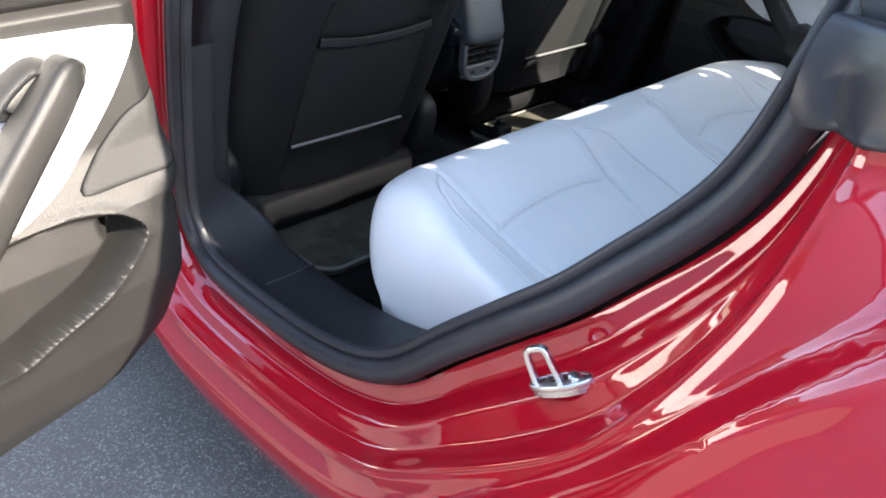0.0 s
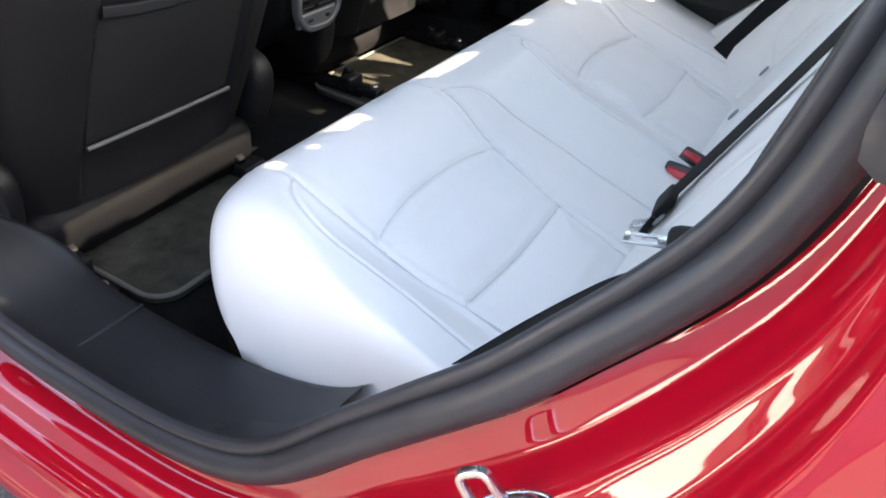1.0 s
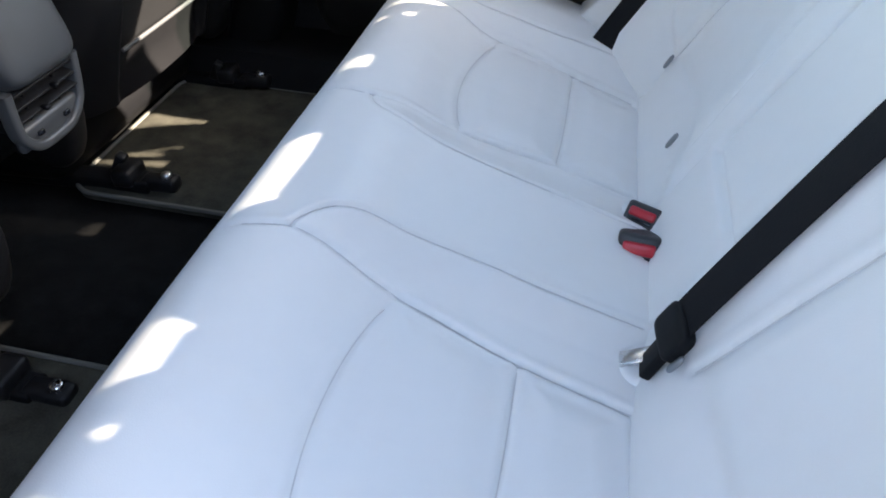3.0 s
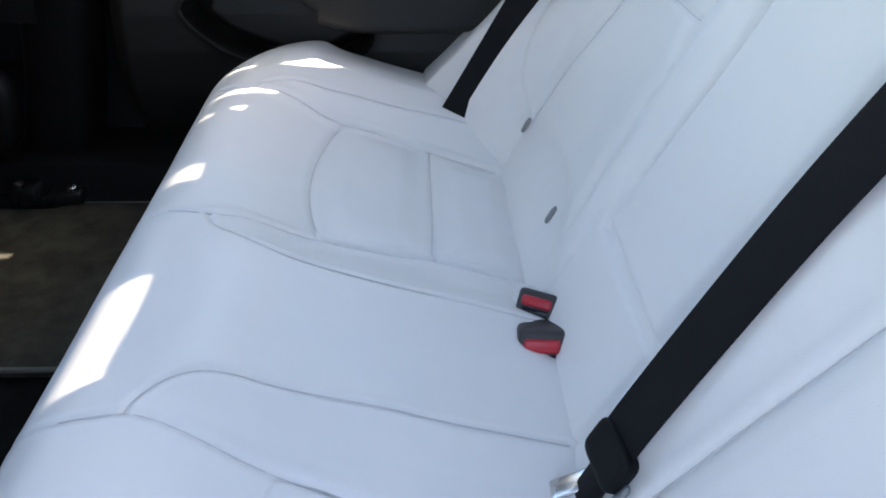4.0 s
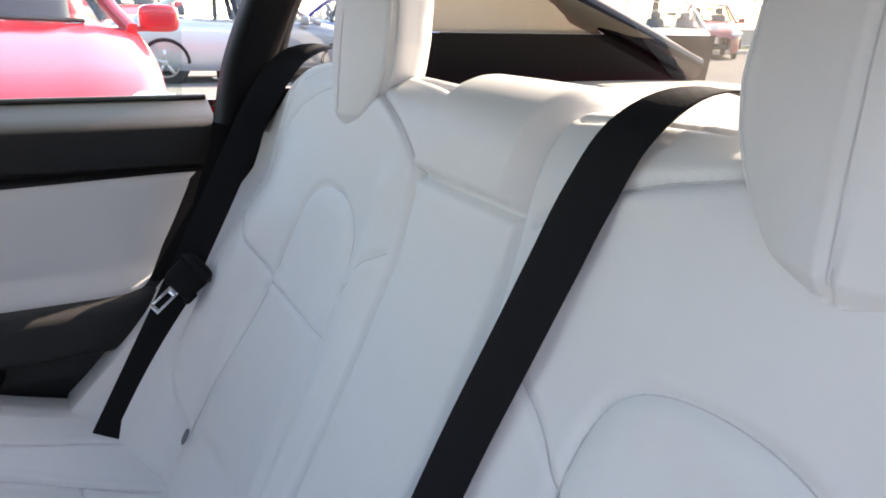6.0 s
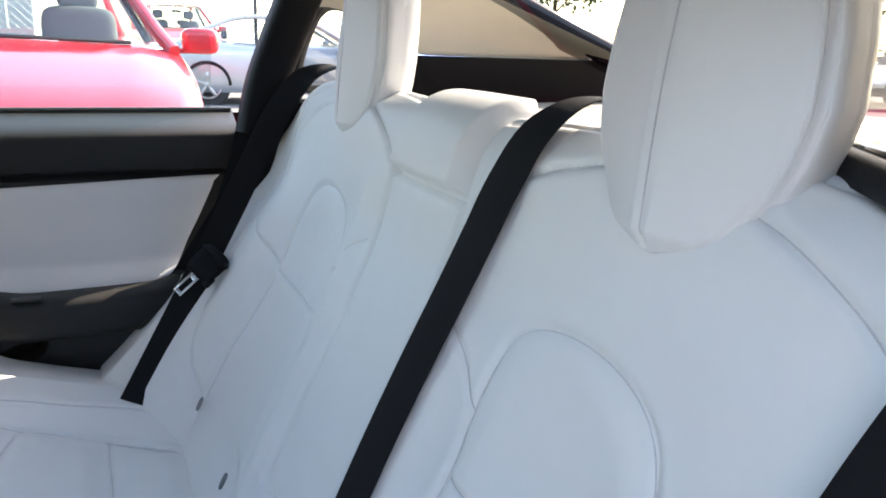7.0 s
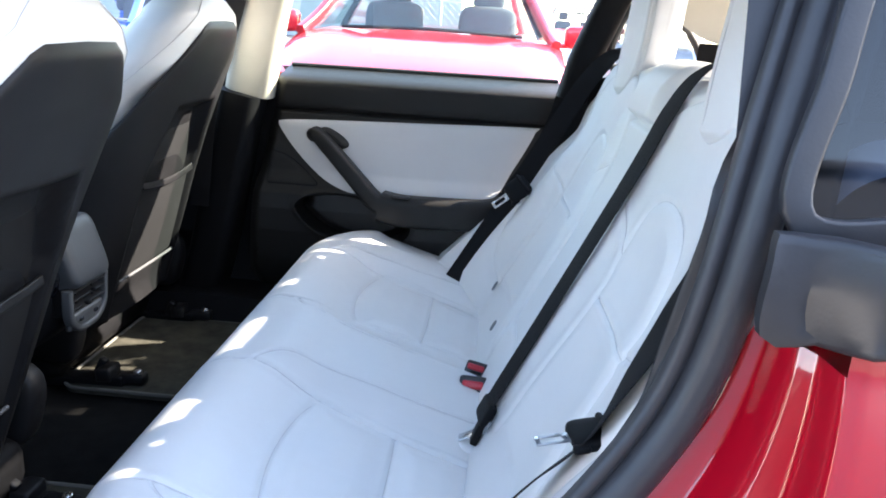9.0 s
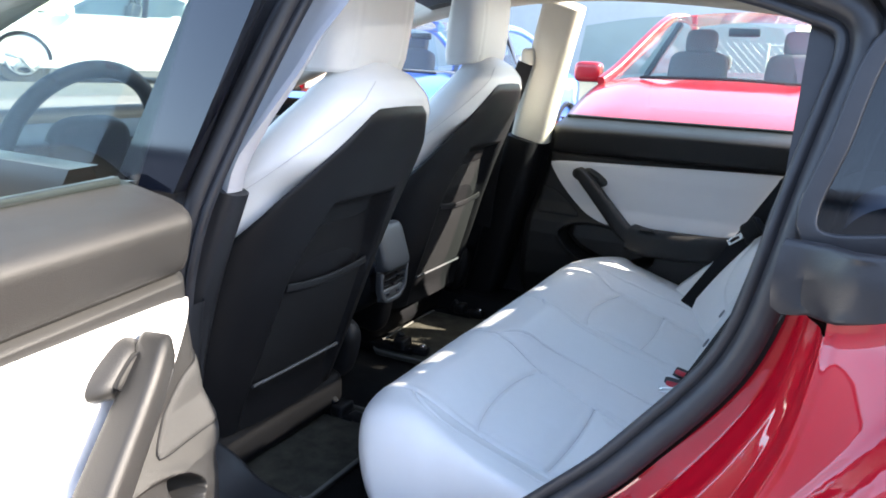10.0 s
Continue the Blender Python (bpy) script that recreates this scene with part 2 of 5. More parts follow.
def near(a, b, line):
    """How far the points (a, b) lie from a line."""
    best = np.full(a.shape, 9.0)
    for (x0, y0), (x1, y1) in zip(line[:-1], line[1:]):
        dx, dy = x1 - x0, y1 - y0
        t = np.clip(((a - x0) * dx + (b - y0) * dy) / (dx * dx + dy * dy + 1e-12), 0, 1)
        best = np.minimum(best, np.hypot(a - x0 - t * dx, b - y0 - t * dy))
    return best


def inside(a, b, poly):
    yes = np.zeros(a.shape, bool)
    for (x0, y0), (x1, y1) in zip(poly, np.roll(poly, -1, 0)):
        if y0 != y1:
            yes ^= ((y0 > b) != (y1 > b)) & (a < (x1 - x0) * (b - y0) / (y1 - y0) + x0)
    return yes


def ease(x):
    x = np.clip(x, 0, 1)
    return x * x * (3 - 2 * x)


def seam(d, deep=0.004, wide=0.0035, puff=0.0015):
    """A stitched seam: a crease with the cover puffed up on both sides."""
    return -deep * np.exp(-((d / wide) ** 2)) + puff * np.exp(-(((d - 3 * wide) / (2.2 * wide)) ** 2))


# ---- ground ----
gx = np.unique(np.r_[-150, -60, -20, np.linspace(-9, -4.6, 12), -4, 4, 20, 150])
lone("ground", grid([[(x, y, 0.53 * float(ease((-4.7 - x) / 2.6))) for y in (-150, -20, -4, 4, 20, 150)] for x in gx]), ASPHALT,
     "grey weathered asphalt of a parking lot with light grit", "ground", kind="structure")

# ---- the car shell: body round the open rear door ----
MID = 0.012
car = thing("car", "glossy deep red sedan standing with its rear door open", "car", pose(0, 0, 0))
OPENING = curve([(-0.528, 1.232), (-0.580, 1.09), (-0.622, 0.943), (-0.648, 0.80), (-0.670, 0.671), (-0.684, 0.545), (-0.682, 0.455),
                 (-0.635, 0.402), (-0.56, 0.389), (-0.43, 0.390), (-0.335, 0.400), (-0.257, 0.421), (-0.192, 0.458), (-0.122, 0.530),
                 (-0.058, 0.592), (0.0, 0.648), (0.045, 0.702), (0.085, 0.752), (0.115, 0.798), (0.134, 0.845), (0.147, 0.898), (0.157, 0.95), (0.170, 1.02),
                 (0.187, 1.10), (0.197, 1.155), (0.188, 1.188), (0.148, 1.206), (0.06, 1.232), (-0.146, 1.275), (-0.36, 1.288), (-0.475, 1.277)], 240, loop=True)


def side_y(z):
    """The rear arch of the opening leans inwards as it rises."""
    return np.interp(z, [0.30, 0.46, 0.60, 0.68, 0.76, 0.84, 0.94, 1.30], [-0.748, -0.742, -0.712, -0.690, -0.663, -0.648, -0.640, -0.545])


tang = np.roll(OPENING, -1, 0) - np.roll(OPENING, 1, 0)
tang /= np.linalg.norm(tang, axis=1)[:, None]
OUT = np.stack([tang[:, 1], -tang[:, 0]], 1)
if (OUT * (OPENING - OPENING.mean(0))).sum() < 0:
    OUT = -OUT


SIDE = np.where(OPENING[:, 0] > -0.25, side_y(OPENING[:, 1]), -0.746 + np.maximum(OPENING[:, 1] - 0.85, 0) * 0.40)
SIDE = np.convolve(np.r_[SIDE[-6:], SIDE, SIDE[:6]], np.ones(13) / 13, "valid")


def ring_at(d, y):
    """The opening's line moved outwards by d, at depth y behind the seal's plane."""
    q = OPENING + OUT * np.broadcast_to(d, len(OPENING))[:, None]
    return np.stack([q[:, 0], SIDE + y, q[:, 1]], 1)


# how wide the jamb is: narrow over the sill, wide up the rear arch
arch = OPENING[:, 0] > -0.30
WIDE = np.where(arch, np.interp(OPENING[:, 1], [0.40, 0.46, 0.55, 0.65, 0.72, 0.78, 0.83, 0.90, 1.0], [0.058, 0.075, 0.092, 0.095, 0.090, 0.062, 0.042, 0.034, 0.030]), 0.056)
DEEP = np.where(arch, np.interp(OPENING[:, 1], [0.40, 0.55, 0.70, 0.80, 0.88, 1.0], [0.075, 0.104, 0.125, 0.110, 0.088, 0.040]), 0.075)
soft = np.ones(15) / 15
WIDE, DEEP = (np.convolve(np.r_[q[-7:], q, q[:7]], soft, "valid") for q in (WIDE, DEEP))
# ledge by the seal, round shoulder, trough, second shoulder, gutter and the folded edge of the outer skin
JAMB = [(0.0, 0.0), (0.05, -0.02), (0.30, -0.06), (0.35, -0.10), (0.42, -0.27), (0.48, -0.41), (0.54, -0.48), (0.64, -0.53), (0.76, -0.60), (0.83, -0.64), (0.87, -0.70),
        (0.905, -0.86), (0.93, -0.97), (0.96, -1.02), (1.0, -1.0)]
us = np.linspace(0, 1, 64)
jy = np.interp(us, [a for a, _ in JAMB], [b for _, b in JAMB])
jy = np.convolve(np.r_[[jy[0]] * 2, jy, [jy[-1]] * 2], [0.1, 0.2, 0.4, 0.2, 0.1], "valid")
jy[3:-8] = np.convolve(np.r_[[jy[0]] * 2, jy, [jy[-1]] * 2], np.ones(5) / 5, "valid")[3:-8]
jamb = np.stack([ring_at(0.034 + WIDE * u, y * DEEP) for u, y in zip(us, jy)], 1)
zc = OPENING[:, 1]
red_part = zc < np.where(OPENING[:, 0] < -0.3, 0.86, 0.900)
first = int(np.argmin(np.abs(zc - 0.900) + (OPENING[:, 0] < 0) * 9))
order = np.roll(np.arange(len(zc)), -(first + 1))
lower = [i for i in order if red_part[i]]
part("door_jamb", grid(jamb[sorted(lower)]), PAINT, car, "glossy red painted door jamb")
upper = np.array(sorted(np.where(~red_part)[0]))
split = np.where(np.diff(upper) > 1)[0]
upper = np.r_[upper[split[0] + 1:], upper[: split[0] + 1]] if len(split) else upper
part("pillar_jamb", grid(jamb[upper][:, :40]), RUBBER, car, "black upper door jamb and pillar trim")

# rubber seal: a fat bulb on a lip
SEAL = [(-0.020, -0.004), (-0.020, 0.008), (-0.014, 0.017), (-0.004, 0.021), (0.006, 0.019), (0.011, 0.011), (0.0135, 0.004), (0.0165, 0.007), (0.021, 0.0095),
        (0.0255, 0.0075), (0.0275, 0.003), (0.0275, -0.004), (0.0, -0.008)]
part("door_seal", sweep(ring_at(0.008, -0.004), [(-a, 0.9 * b) for a, b in SEAL], up=(0, -1, 0), loop=True), RUBBER, car, "black rubber door seal")

# inner sill trim: the opening drawn into the cabin, then down to the floor
inner_i = [i for i in lower if zc[i] < (0.47 if OPENING[i, 0] > -0.3 else 0.74)]
depth = [(-0.010, 0.0), (0.0, 0.016), (0.006, 0.030), (0.009, 0.060), (0.010, 0.095), (0.012, 0.122), (0.020, 0.136), (0.045, 0.146), (0.12, 0.150)]
reach = np.where(OPENING[:, 0] < -0.55, 1 - 0.62 * ease((zc - 0.41) / 0.10), 1.0)
trim = np.stack([ring_at(d * reach, y * reach) for d, y in depth], 1)[sorted(inner_i)]
part("sill_trim", grid(trim), LINING, car, "black plastic inner sill trim")
part("trim_joint", box((0.003, 0.105, 0.004), (-0.536, -0.668, 0.3800), 0.001), RUBBER, car)

# outer skin: quarter panel behind the jamb and the rocker under the sill
edge = jamb[:, -1]
up_i = [i for i in sorted(lower) if OPENING[i, 0] > -0.22]
qe = edge[up_i]
qe = qe[np.argsort(qe[:, 2])]
zq = np.linspace(qe[0, 2], 0.927, 60)
xe = np.interp(zq, qe[:, 2], qe[:, 0])
ye = np.interp(zq, qe[:, 2], qe[:, 1])
tq = np.linspace(0, 1, 90) ** 1.6
skin = np.zeros((len(tq), len(zq), 3))
for i, t in enumerate(tq):
    x = xe + (1.75 - xe) * t
    # the flare over the wheel stands out below a fold that climbs to the rear
    below = ((x - 0.13) * 0.79 - (zq - 0.61) * 0.61)
    flare = (ease((0.90 - zq) / 0.08)) * -0.034 * ease((below + 0.004) / 0.020) * (1 - 0.9 * ease((x - 0.32) / 0.5)) - 0.006 * np.exp(-(((below - 0.022) / 0.008) ** 2)) * (1 - ease((x - 0.4) / 0.4))
    crown = 0.055 * ease((zq - 0.74) / 0.24)
    out = -0.075 * ease((x - xe) / 0.35) * (1 - 0.6 * ease((zq - 0.85) / 0.08))
    skin[i] = np.stack([x, ye - 0.004 * ease((x - xe) / 0.012) + (flare + out) * ease((x - xe) / 0.05) + crown * ease((x - xe) / 0.12), zq], 1)
part("quarter_panel", grid(skin), PAINT, car, "glossy red rear quarter panel")
sill_i = [i for i in sorted(lower) if zc[i] < 0.55]
se = edge[sill_i]
rock = np.stack([se + np.array(o) for o in ((0, 0, 0), (0, -0.003, -0.006), (0, 0.006, -0.014), (0, 0.004, -0.022), (0, -0.014, -0.034), (0, -0.020, -0.050), (0, -0.018, -0.075),
                                            (0, -0.004, -0.12), (0, 0.05, -0.17), (0, 0.2, -0.18))], 1)
part("rocker", grid(rock), PAINT, car, "red rocker panel")

# door striker on the jamb
SK, ST_, SN = np.array((0.050, -0.757, 0.590)), np.array((0.80, 0.25, 0.55)), np.array((-0.50, -0.12, 0.86))
SN = SN / np.linalg.norm(SN)
ST_ = ST_ - SN * (ST_ @ SN)
ST_ /= np.linalg.norm(ST_)
SB = np.cross(SN, ST_)


def on_jamb(a, b, c):
    return tuple(SK + ST_ * a + SB * b + SN * c)


oval = [(0.033 * math.cos(q), 0.0125 * math.sin(q)) for q in np.linspace(0, 2 * np.pi, 32, endpoint=False)]
sk = part("door_striker", joined(sweep([on_jamb(a, b, 0.002) for a, b in oval], round_rect(0.004, 0.006, 0.0015), up=tuple(SN), loop=True), patch(oval, lambda a, b, l=0.0: on_jamb(a, b, 0.004 + l), 6, 0.001, 8)), STEEL, car, "bright steel door latch striker")
part("striker_loop", sweep(curve([on_jamb(-0.027, 0, 0), on_jamb(-0.026, 0, 0.020), on_jamb(-0.0245, 0, 0.036), on_jamb(-0.020, 0, 0.0405), on_jamb(-0.008, 0, 0.0405), on_jamb(-0.0035, 0, 0.036), on_jamb(-0.002, 0, 0.020), on_jamb(0.0, 0, 0)], 40), round_rect(0.0062, 0.0088, 0.002), up=tuple(SB)), STEEL, sk)
part("bolt", pillow(on_jamb(0.017, 0, 0.006), (0.0075, 0.0075, 0.0028), 0.5, 1.0, (0, 0, 0), 8, 14), STEEL, sk)

# rear quarter glass and its rubber frame, black corner trim on the belt line
frame_line = curve([(0.186, 0.968), (0.31, 0.975), (0.51, 0.985), (0.57, 1.0), (0.50, 1.08), (0.37, 1.14), (0.27, 1.175), (0.224, 1.165), (0.200, 1.07)], 90, loop=True)


def on_side(a, b, lift=0.0):
    return (a, float(side_y(b)) - 0.040 - lift, b)


part("quarter_glass", patch(frame_line, on_side, 6, 0.0), PRIVACY, car, "dark tinted rear quarter window")
part("quarter_frame", sweep([on_side(a, b, 0.004) for a, b in frame_line], round_rect(0.021, 0.011, 0.003), up=(0, -1, 0), loop=True), RUBBER, car, "rubber frame of the quarter window")
flap = curve([(0.162, 0.958), (0.175, 0.964), (0.32, 0.968), (0.60, 0.975), (0.60, 0.962), (0.32, 0.932), (0.27, 0.910), (0.228, 0.896), (0.195, 0.891), (0.160, 0.893)], 80, loop=True)


def on_flap(a, b, lift=0.0):
    wrinkle = 0.0035 * math.sin(a * 150 + b * 60) * math.exp(-(((a - 0.19) / 0.05) ** 2))
    return (a, float(side_y(b)) - 0.066 - 0.034 * float(ease((a - 0.185) / 0.05)) - 0.045 * float(ease((a - 0.22) / 0.30)) + wrinkle - lift, b)


part("corner_trim", patch(flap, on_flap, 16, 0.003, 20), RUBBER, car, "crinkled black rubber corner trim")
part("pillar_fill", grid([[on_side(a, b, -0.045) for b in (0.93, 1.0, 1.1, 1.2, 1.26)] for a in (0.15, 0.35, 0.62)]), RUBBER, car)

# pillars and roof frame, near side and far side
def rail(name, pts, prof, mat, label, up=(0, 1, 0)):
    return part(name, sweep(curve(pts, 40), prof, up=up), mat, car, label)


for side in (-1, 1):
    y = lambda v: MID + side * v
    rail("roof_rail", [(-1.80, y(0.74), 0.98), (-1.35, y(0.66), 1.15), (-1.0, y(0.62), 1.285), (-0.5, y(0.595), 1.345), (0.0, y(0.59), 1.315), (0.24, y(0.60), 1.252), (0.34, y(0.61), 1.225)],
         round_rect(0.085, 0.075, 0.025), HEADLINER, "light grey headliner along the roof rail")
    rail("roof_side", [(-1.85, y(0.80), 0.98), (-1.4, y(0.72), 1.16), (-1.0, y(0.67), 1.32), (-0.5, y(0.645), 1.385), (0.0, y(0.600), 1.37), (0.4, y(0.605), 1.27), (0.8, y(0.625), 1.13), (1.1, y(0.64), 1.02)],
         round_rect(0.05, 0.06, 0.02), GLOSS_BLACK, "black roof side trim")
# front pillar next to the opening: black outside, light grey and black trim inside
bw = lambda z, k: (-0.612 + 0.354 * (z - 1.0) - 0.135 * k, -0.768 + 0.26 * (z - 0.95) + 0.010 * k, z)
bp = np.array([[bw(z, k) for k in (0.0, 0.06, 0.5, 1.0)] for z in np.linspace(0.925, 1.27, 20)])
part("b_pillar", joined(grid(bp), grid([[bw(z, 0.0), tuple(np.array(bw(z, 0.0)) + (-0.006, 0.03, 0))] for z in np.linspace(0.925, 1.27, 20)])), GLOSS_BLACK, car, "gloss black door pillar")
zt_ = np.linspace(0.914, 1.27, 24)
tl = np.stack([np.interp(zt_, [0.913, 0.977, 1.108, 1.152, 1.198, 1.27], [-0.626, -0.606, -0.523, -0.504, -0.470, -0.425]), -0.680 + 0.36 * np.maximum(zt_ - 0.95, 0), zt_], 1)
tr = np.stack([np.interp(zt_, [0.899, 0.942, 1.031, 1.075, 1.11, 1.27], [-0.643, -0.632, -0.593, -0.564, -0.547, -0.475]), -0.630 + 0.20 * np.maximum(zt_ - 0.95, 0), zt_], 1)
part("pillar_trim", grid(np.stack([tl + (-0.016, 0.004, 0), tl, 0.7 * tl + 0.3 * tr + (0.007, 0, 0), 0.35 * tl + 0.65 * tr + (0.009, 0, 0), tr, tr + (-0.03, 0.012, 0), tr + (-0.09, 0.010, 0)], 1)), PILLAR_SHADED, car, "light grey upper pillar trim with bluish shade put into its colour")
rail("pillar_trim", [(-0.662, -0.66, 0.925), (-0.72, -0.675, 0.75), (-0.77, -0.675, 0.55), (-0.80, -0.66, 0.30)], round_rect(0.10, 0.06, 0.02), LINING, "black lower pillar trim")
rail("pillar_trim", [(-0.575, 0.665, 1.30), (-0.635, 0.715, 1.10), (-0.680, 0.74, 0.895)], round_rect(0.125, 0.080, 0.030), HEADLINER, "upper pillar trim, beige from sun warmth put into its colour")
rail("pillar_trim", [(-0.695, 0.735, 0.893), (-0.745, 0.735, 0.65), (-0.80, 0.73, 0.40), (-0.86, 0.72, 0.26)], round_rect(0.11, 0.13, 0.03), BLACK, "black lower pillar trim")
# far-side rear pillar: black post, quarter window, grey upper trim and black band
rail("c_pillar", [(0.145, 0.70, 0.93), (0.165, 0.705, 1.02), (0.20, 0.69, 1.12), (0.235, 0.66, 1.22)], round_rect(0.075, 0.07, 0.02), BLACK, "black rear door pillar")
low_z = lambda x: 1.085 + 0.08 * float(ease((0.47 - x) / 0.19))
part("c_trim", grid([[(x, 0.655 - 0.10 * k * k, low_z(x) + (min(1.36, 1.335 - 0.34 * max(x - 0.15, 0)) - low_z(x)) * k) for k in np.linspace(0, 1, 8)] for x in np.linspace(0.20, 0.90, 20)]), HEADLINER, car, "light grey upper trim of the rear pillar")
# near-side copy, unseen; widened inwards to block sun beside the head restraint
part("c_trim", grid([[(x, -0.625 + 0.17 * k * k, 1.06 + (min(1.36, 1.345 - 0.34 * max(x - 0.15, 0)) - 1.06) * k) for k in np.linspace(0, 1, 8)] for x in np.linspace(0.25, 0.90, 16)]), HEADLINER, car, "light grey upper trim of the rear pillar")
part("c_band", grid([[(x, 0.660 - 0.02 * k, 0.965 + 0.12 * k) for k in np.linspace(0, 1, 6)] for x in np.linspace(0.42, 1.15, 12)]), BLACK, car, "black band below the rear window")
part("c_low", grid([[(x0 + (0.45 - x0) * k, 0.715 - 0.05 * k, z) for k in np.linspace(0, 1, 8)] for z, x0 in ((0.28, -0.24), (0.42, -0.20), (0.52, -0.14), (0.67, -0.02), (0.80, 0.065), (0.90, 0.100), (0.99, 0.118))]), BLACK, car, "black lower rear trim")
part("quarter_glass", patch(curve([(0.238, 1.034), (0.29, 1.024), (0.42, 1.024), (0.42, 1.07), (0.35, 1.135), (0.285, 1.155), (0.252, 1.11)], 40, loop=True), lambda a, b, lift=0: (a, 0.735 - 0.3 * (b - 1.0), b), 5, 0), REAR_GLASS, car, "rear quarter window")
part("quarter_frame", sweep([(a, 0.725 - 0.3 * (b - 1.0), b) for a, b in curve([(0.230, 1.026), (0.29, 1.015), (0.44, 1.015), (0.43, 1.075), (0.36, 1.145), (0.280, 1.168), (0.242, 1.115)], 50, loop=True)], circle(0.009, 8), up=(0, 1, 0), loop=True), BUCKLE_GREY, car)

# glass: roof, rear window, far door's body side, bulkheads
def roof_z(x):
    return np.interp(x, [-1.5, -1.0, -0.5, 0.0, 0.4, 0.8, 1.15], [1.05, 1.31, 1.405, 1.385, 1.285, 1.14, 1.0])


def roof_grid(x0, x1):
    return grid([[(x, MID + s * 0.62, float(roof_z(x)) - 0.05 * abs(s) ** 2.5) for s in np.linspace(-1, 1, 13)] for x in np.linspace(x0, x1, 14)])


part("rear_window", roof_grid(0.47, 1.12), REAR_GLASS, car, "large curved rear window")
part("roof_glass", roof_grid(-0.30, 0.468), ROOF_GLASS, car, "tinted glass roof over the rear seat")
part("roof_glass", roof_grid(-0.98, -0.38), ROOF_GLASS, car, "tinted glass roof")
part("windscreen", grid([[(x, MID + s * (0.62 + 0.12 * k), z - 0.04 * abs(s) ** 2) for s in np.linspace(-1, 1, 11)] for k, (x, z) in zip(np.linspace(0, 1, 8), np.stack([np.linspace(-1.0, -1.85, 8), np.linspace(1.315, 0.97, 8)], 1))]), GLASS, car, "windscreen")
part("roof_bar", grid([[(x, MID + s * 0.62, float(roof_z(x)) - 0.012 - 0.05 * abs(s) ** 2.5) for s in np.linspace(-1, 1, 13)] for x in (-0.42, -0.36, -0.26)]), HEADLINER, car, "headliner bar across the roof")
part("parcel_shelf", grid([[(x, MID + s * 0.62, 0.985 + 0.012 * math.sin(3 * (x - 0.3))) for s in np.linspace(-1, 1, 9)] for x in np.linspace(0.29, 1.12, 10)]), SHELF, car, "light grey carpeted parcel shelf in sunlight")
part("tail", boxes(((0.9, 1.7, 0.62), (1.50, MID, 0.62), 0.08), ((1.2, 1.25, 0.5), (0.92, MID, 0.62), 0.05)), PAINT, car, "red tail of the car")
part("body_far", grid([[(x, 0.895 + 0.02 * math.sin(x * 2), z) for z in np.linspace(0.18, 0.94, 8)] for x in np.linspace(-1.9, 1.8, 20)]), PAINT, car, "red far side of the body")
part("front_bulkhead", boxes(((0.10, 1.5, 0.72), (-1.85, MID, 0.58), 0.03)), BLACK, car, "black front bulkhead")
part("bonnet", boxes(((1.2, 1.55, 0.45), (-2.45, MID, 0.60), 0.12)), PAINT, car, "red bonnet")

# ---- cabin floor ----
fx, fy = np.linspace(-1.75, -0.36, 70), np.linspace(-0.585, 0.70, 64)
floor_pts = [[(x, y, 0.278 + 0.006 * noise.noise((x * 5, y * 5, 0)) + 0.015 * math.exp(-((y - MID) / 0.12) ** 2) + 0.06 * float(ease((-1.15 - x) / 0.4))) for y in fy] for x in fx]
lone("floor", grid(floor_pts), CARPET, "black carpeted cabin floor", "floor", kind="structure")
part("seat_riser", grid([[(-0.40 - 0.03 * s, y, 0.27 + 0.16 * s) for s in np.linspace(0, 1, 4)] for y in np.linspace(-0.585, 0.70, 12)]), CARPET, car, "black carpet under the seat")
part("door_sill", grid([[(x, y, z) for y, z in ((0.60, 0.28), (0.63, 0.36), (0.70, 0.375), (0.80, 0.36))] for x in np.linspace(-0.95, 0.0, 12)]), BLACK, car, "black far-side sill trim")


def floor_mat(name, corner, size, label):
    (x0, y0), (w, h) = corner, size
    line = np.array(round_rect(w, h, 0.045, 8)) + (x0 + w / 2, y0 + h / 2)
    t = thing(name, label, "floor mat", pose(0, 0, 0), "rear floor mats")
    at = lambda a, b, lift=0.0: (a, b, 0.296 + lift + 0.003 * noise.noise((a * 9, b * 9, 4)))
    part("carpet", patch(line, at, 26, 0.004, 20), MAT, t)
    part("binding", sweep([at(a, b, 0.001) for a, b in line], circle(0.0042, 7), loop=True), BINDING, t, "light stitched edge binding")
    return t


floor_mat("floor_mat", (-1.14, -0.545), (0.54, 0.40), "dark grey carpet mat with a stitched edge on the cabin floor")
floor_mat("floor_mat", (-0.93, 0.19), (0.36, 0.42), "dark olive carpet mat with a pale edge, partly in sunlight")

# ---- rear seat ----
seat = thing("rear_seat", "white leather rear bench seat with stitched panels", "car seat", pose(0, 0, 0))
PROFILE = curve([(-0.40, 0.370), (-0.44, 0.374), (-0.468, 0.392), (-0.484, 0.43), (-0.491, 0.48), (-0.484, 0.524), (-0.458, 0.550), (-0.42, 0.560), (-0.364, 0.548),
                 (-0.286, 0.505), (-0.158, 0.464), (-0.046, 0.428), (0.03, 0.405)], 290)
YL, YR, ROLL = -0.607, 0.700, 0.075
mid_y = np.arange(YL + ROLL, YR - ROLL, 0.0030)
tail_y = ROLL * np.sin(np.linspace(0, np.pi / 2, 26))[1:]
ys = np.r_[(YL + ROLL - tail_y)[::-1], mid_y, mid_y[-1] + (YR - mid_y[-1]) * tail_y / ROLL]
PX, PY = np.meshgrid(PROFILE[:, 0], ys, indexing="ij")
PZ = np.repeat(PROFILE[:, 1][:, None], len(ys), 1)
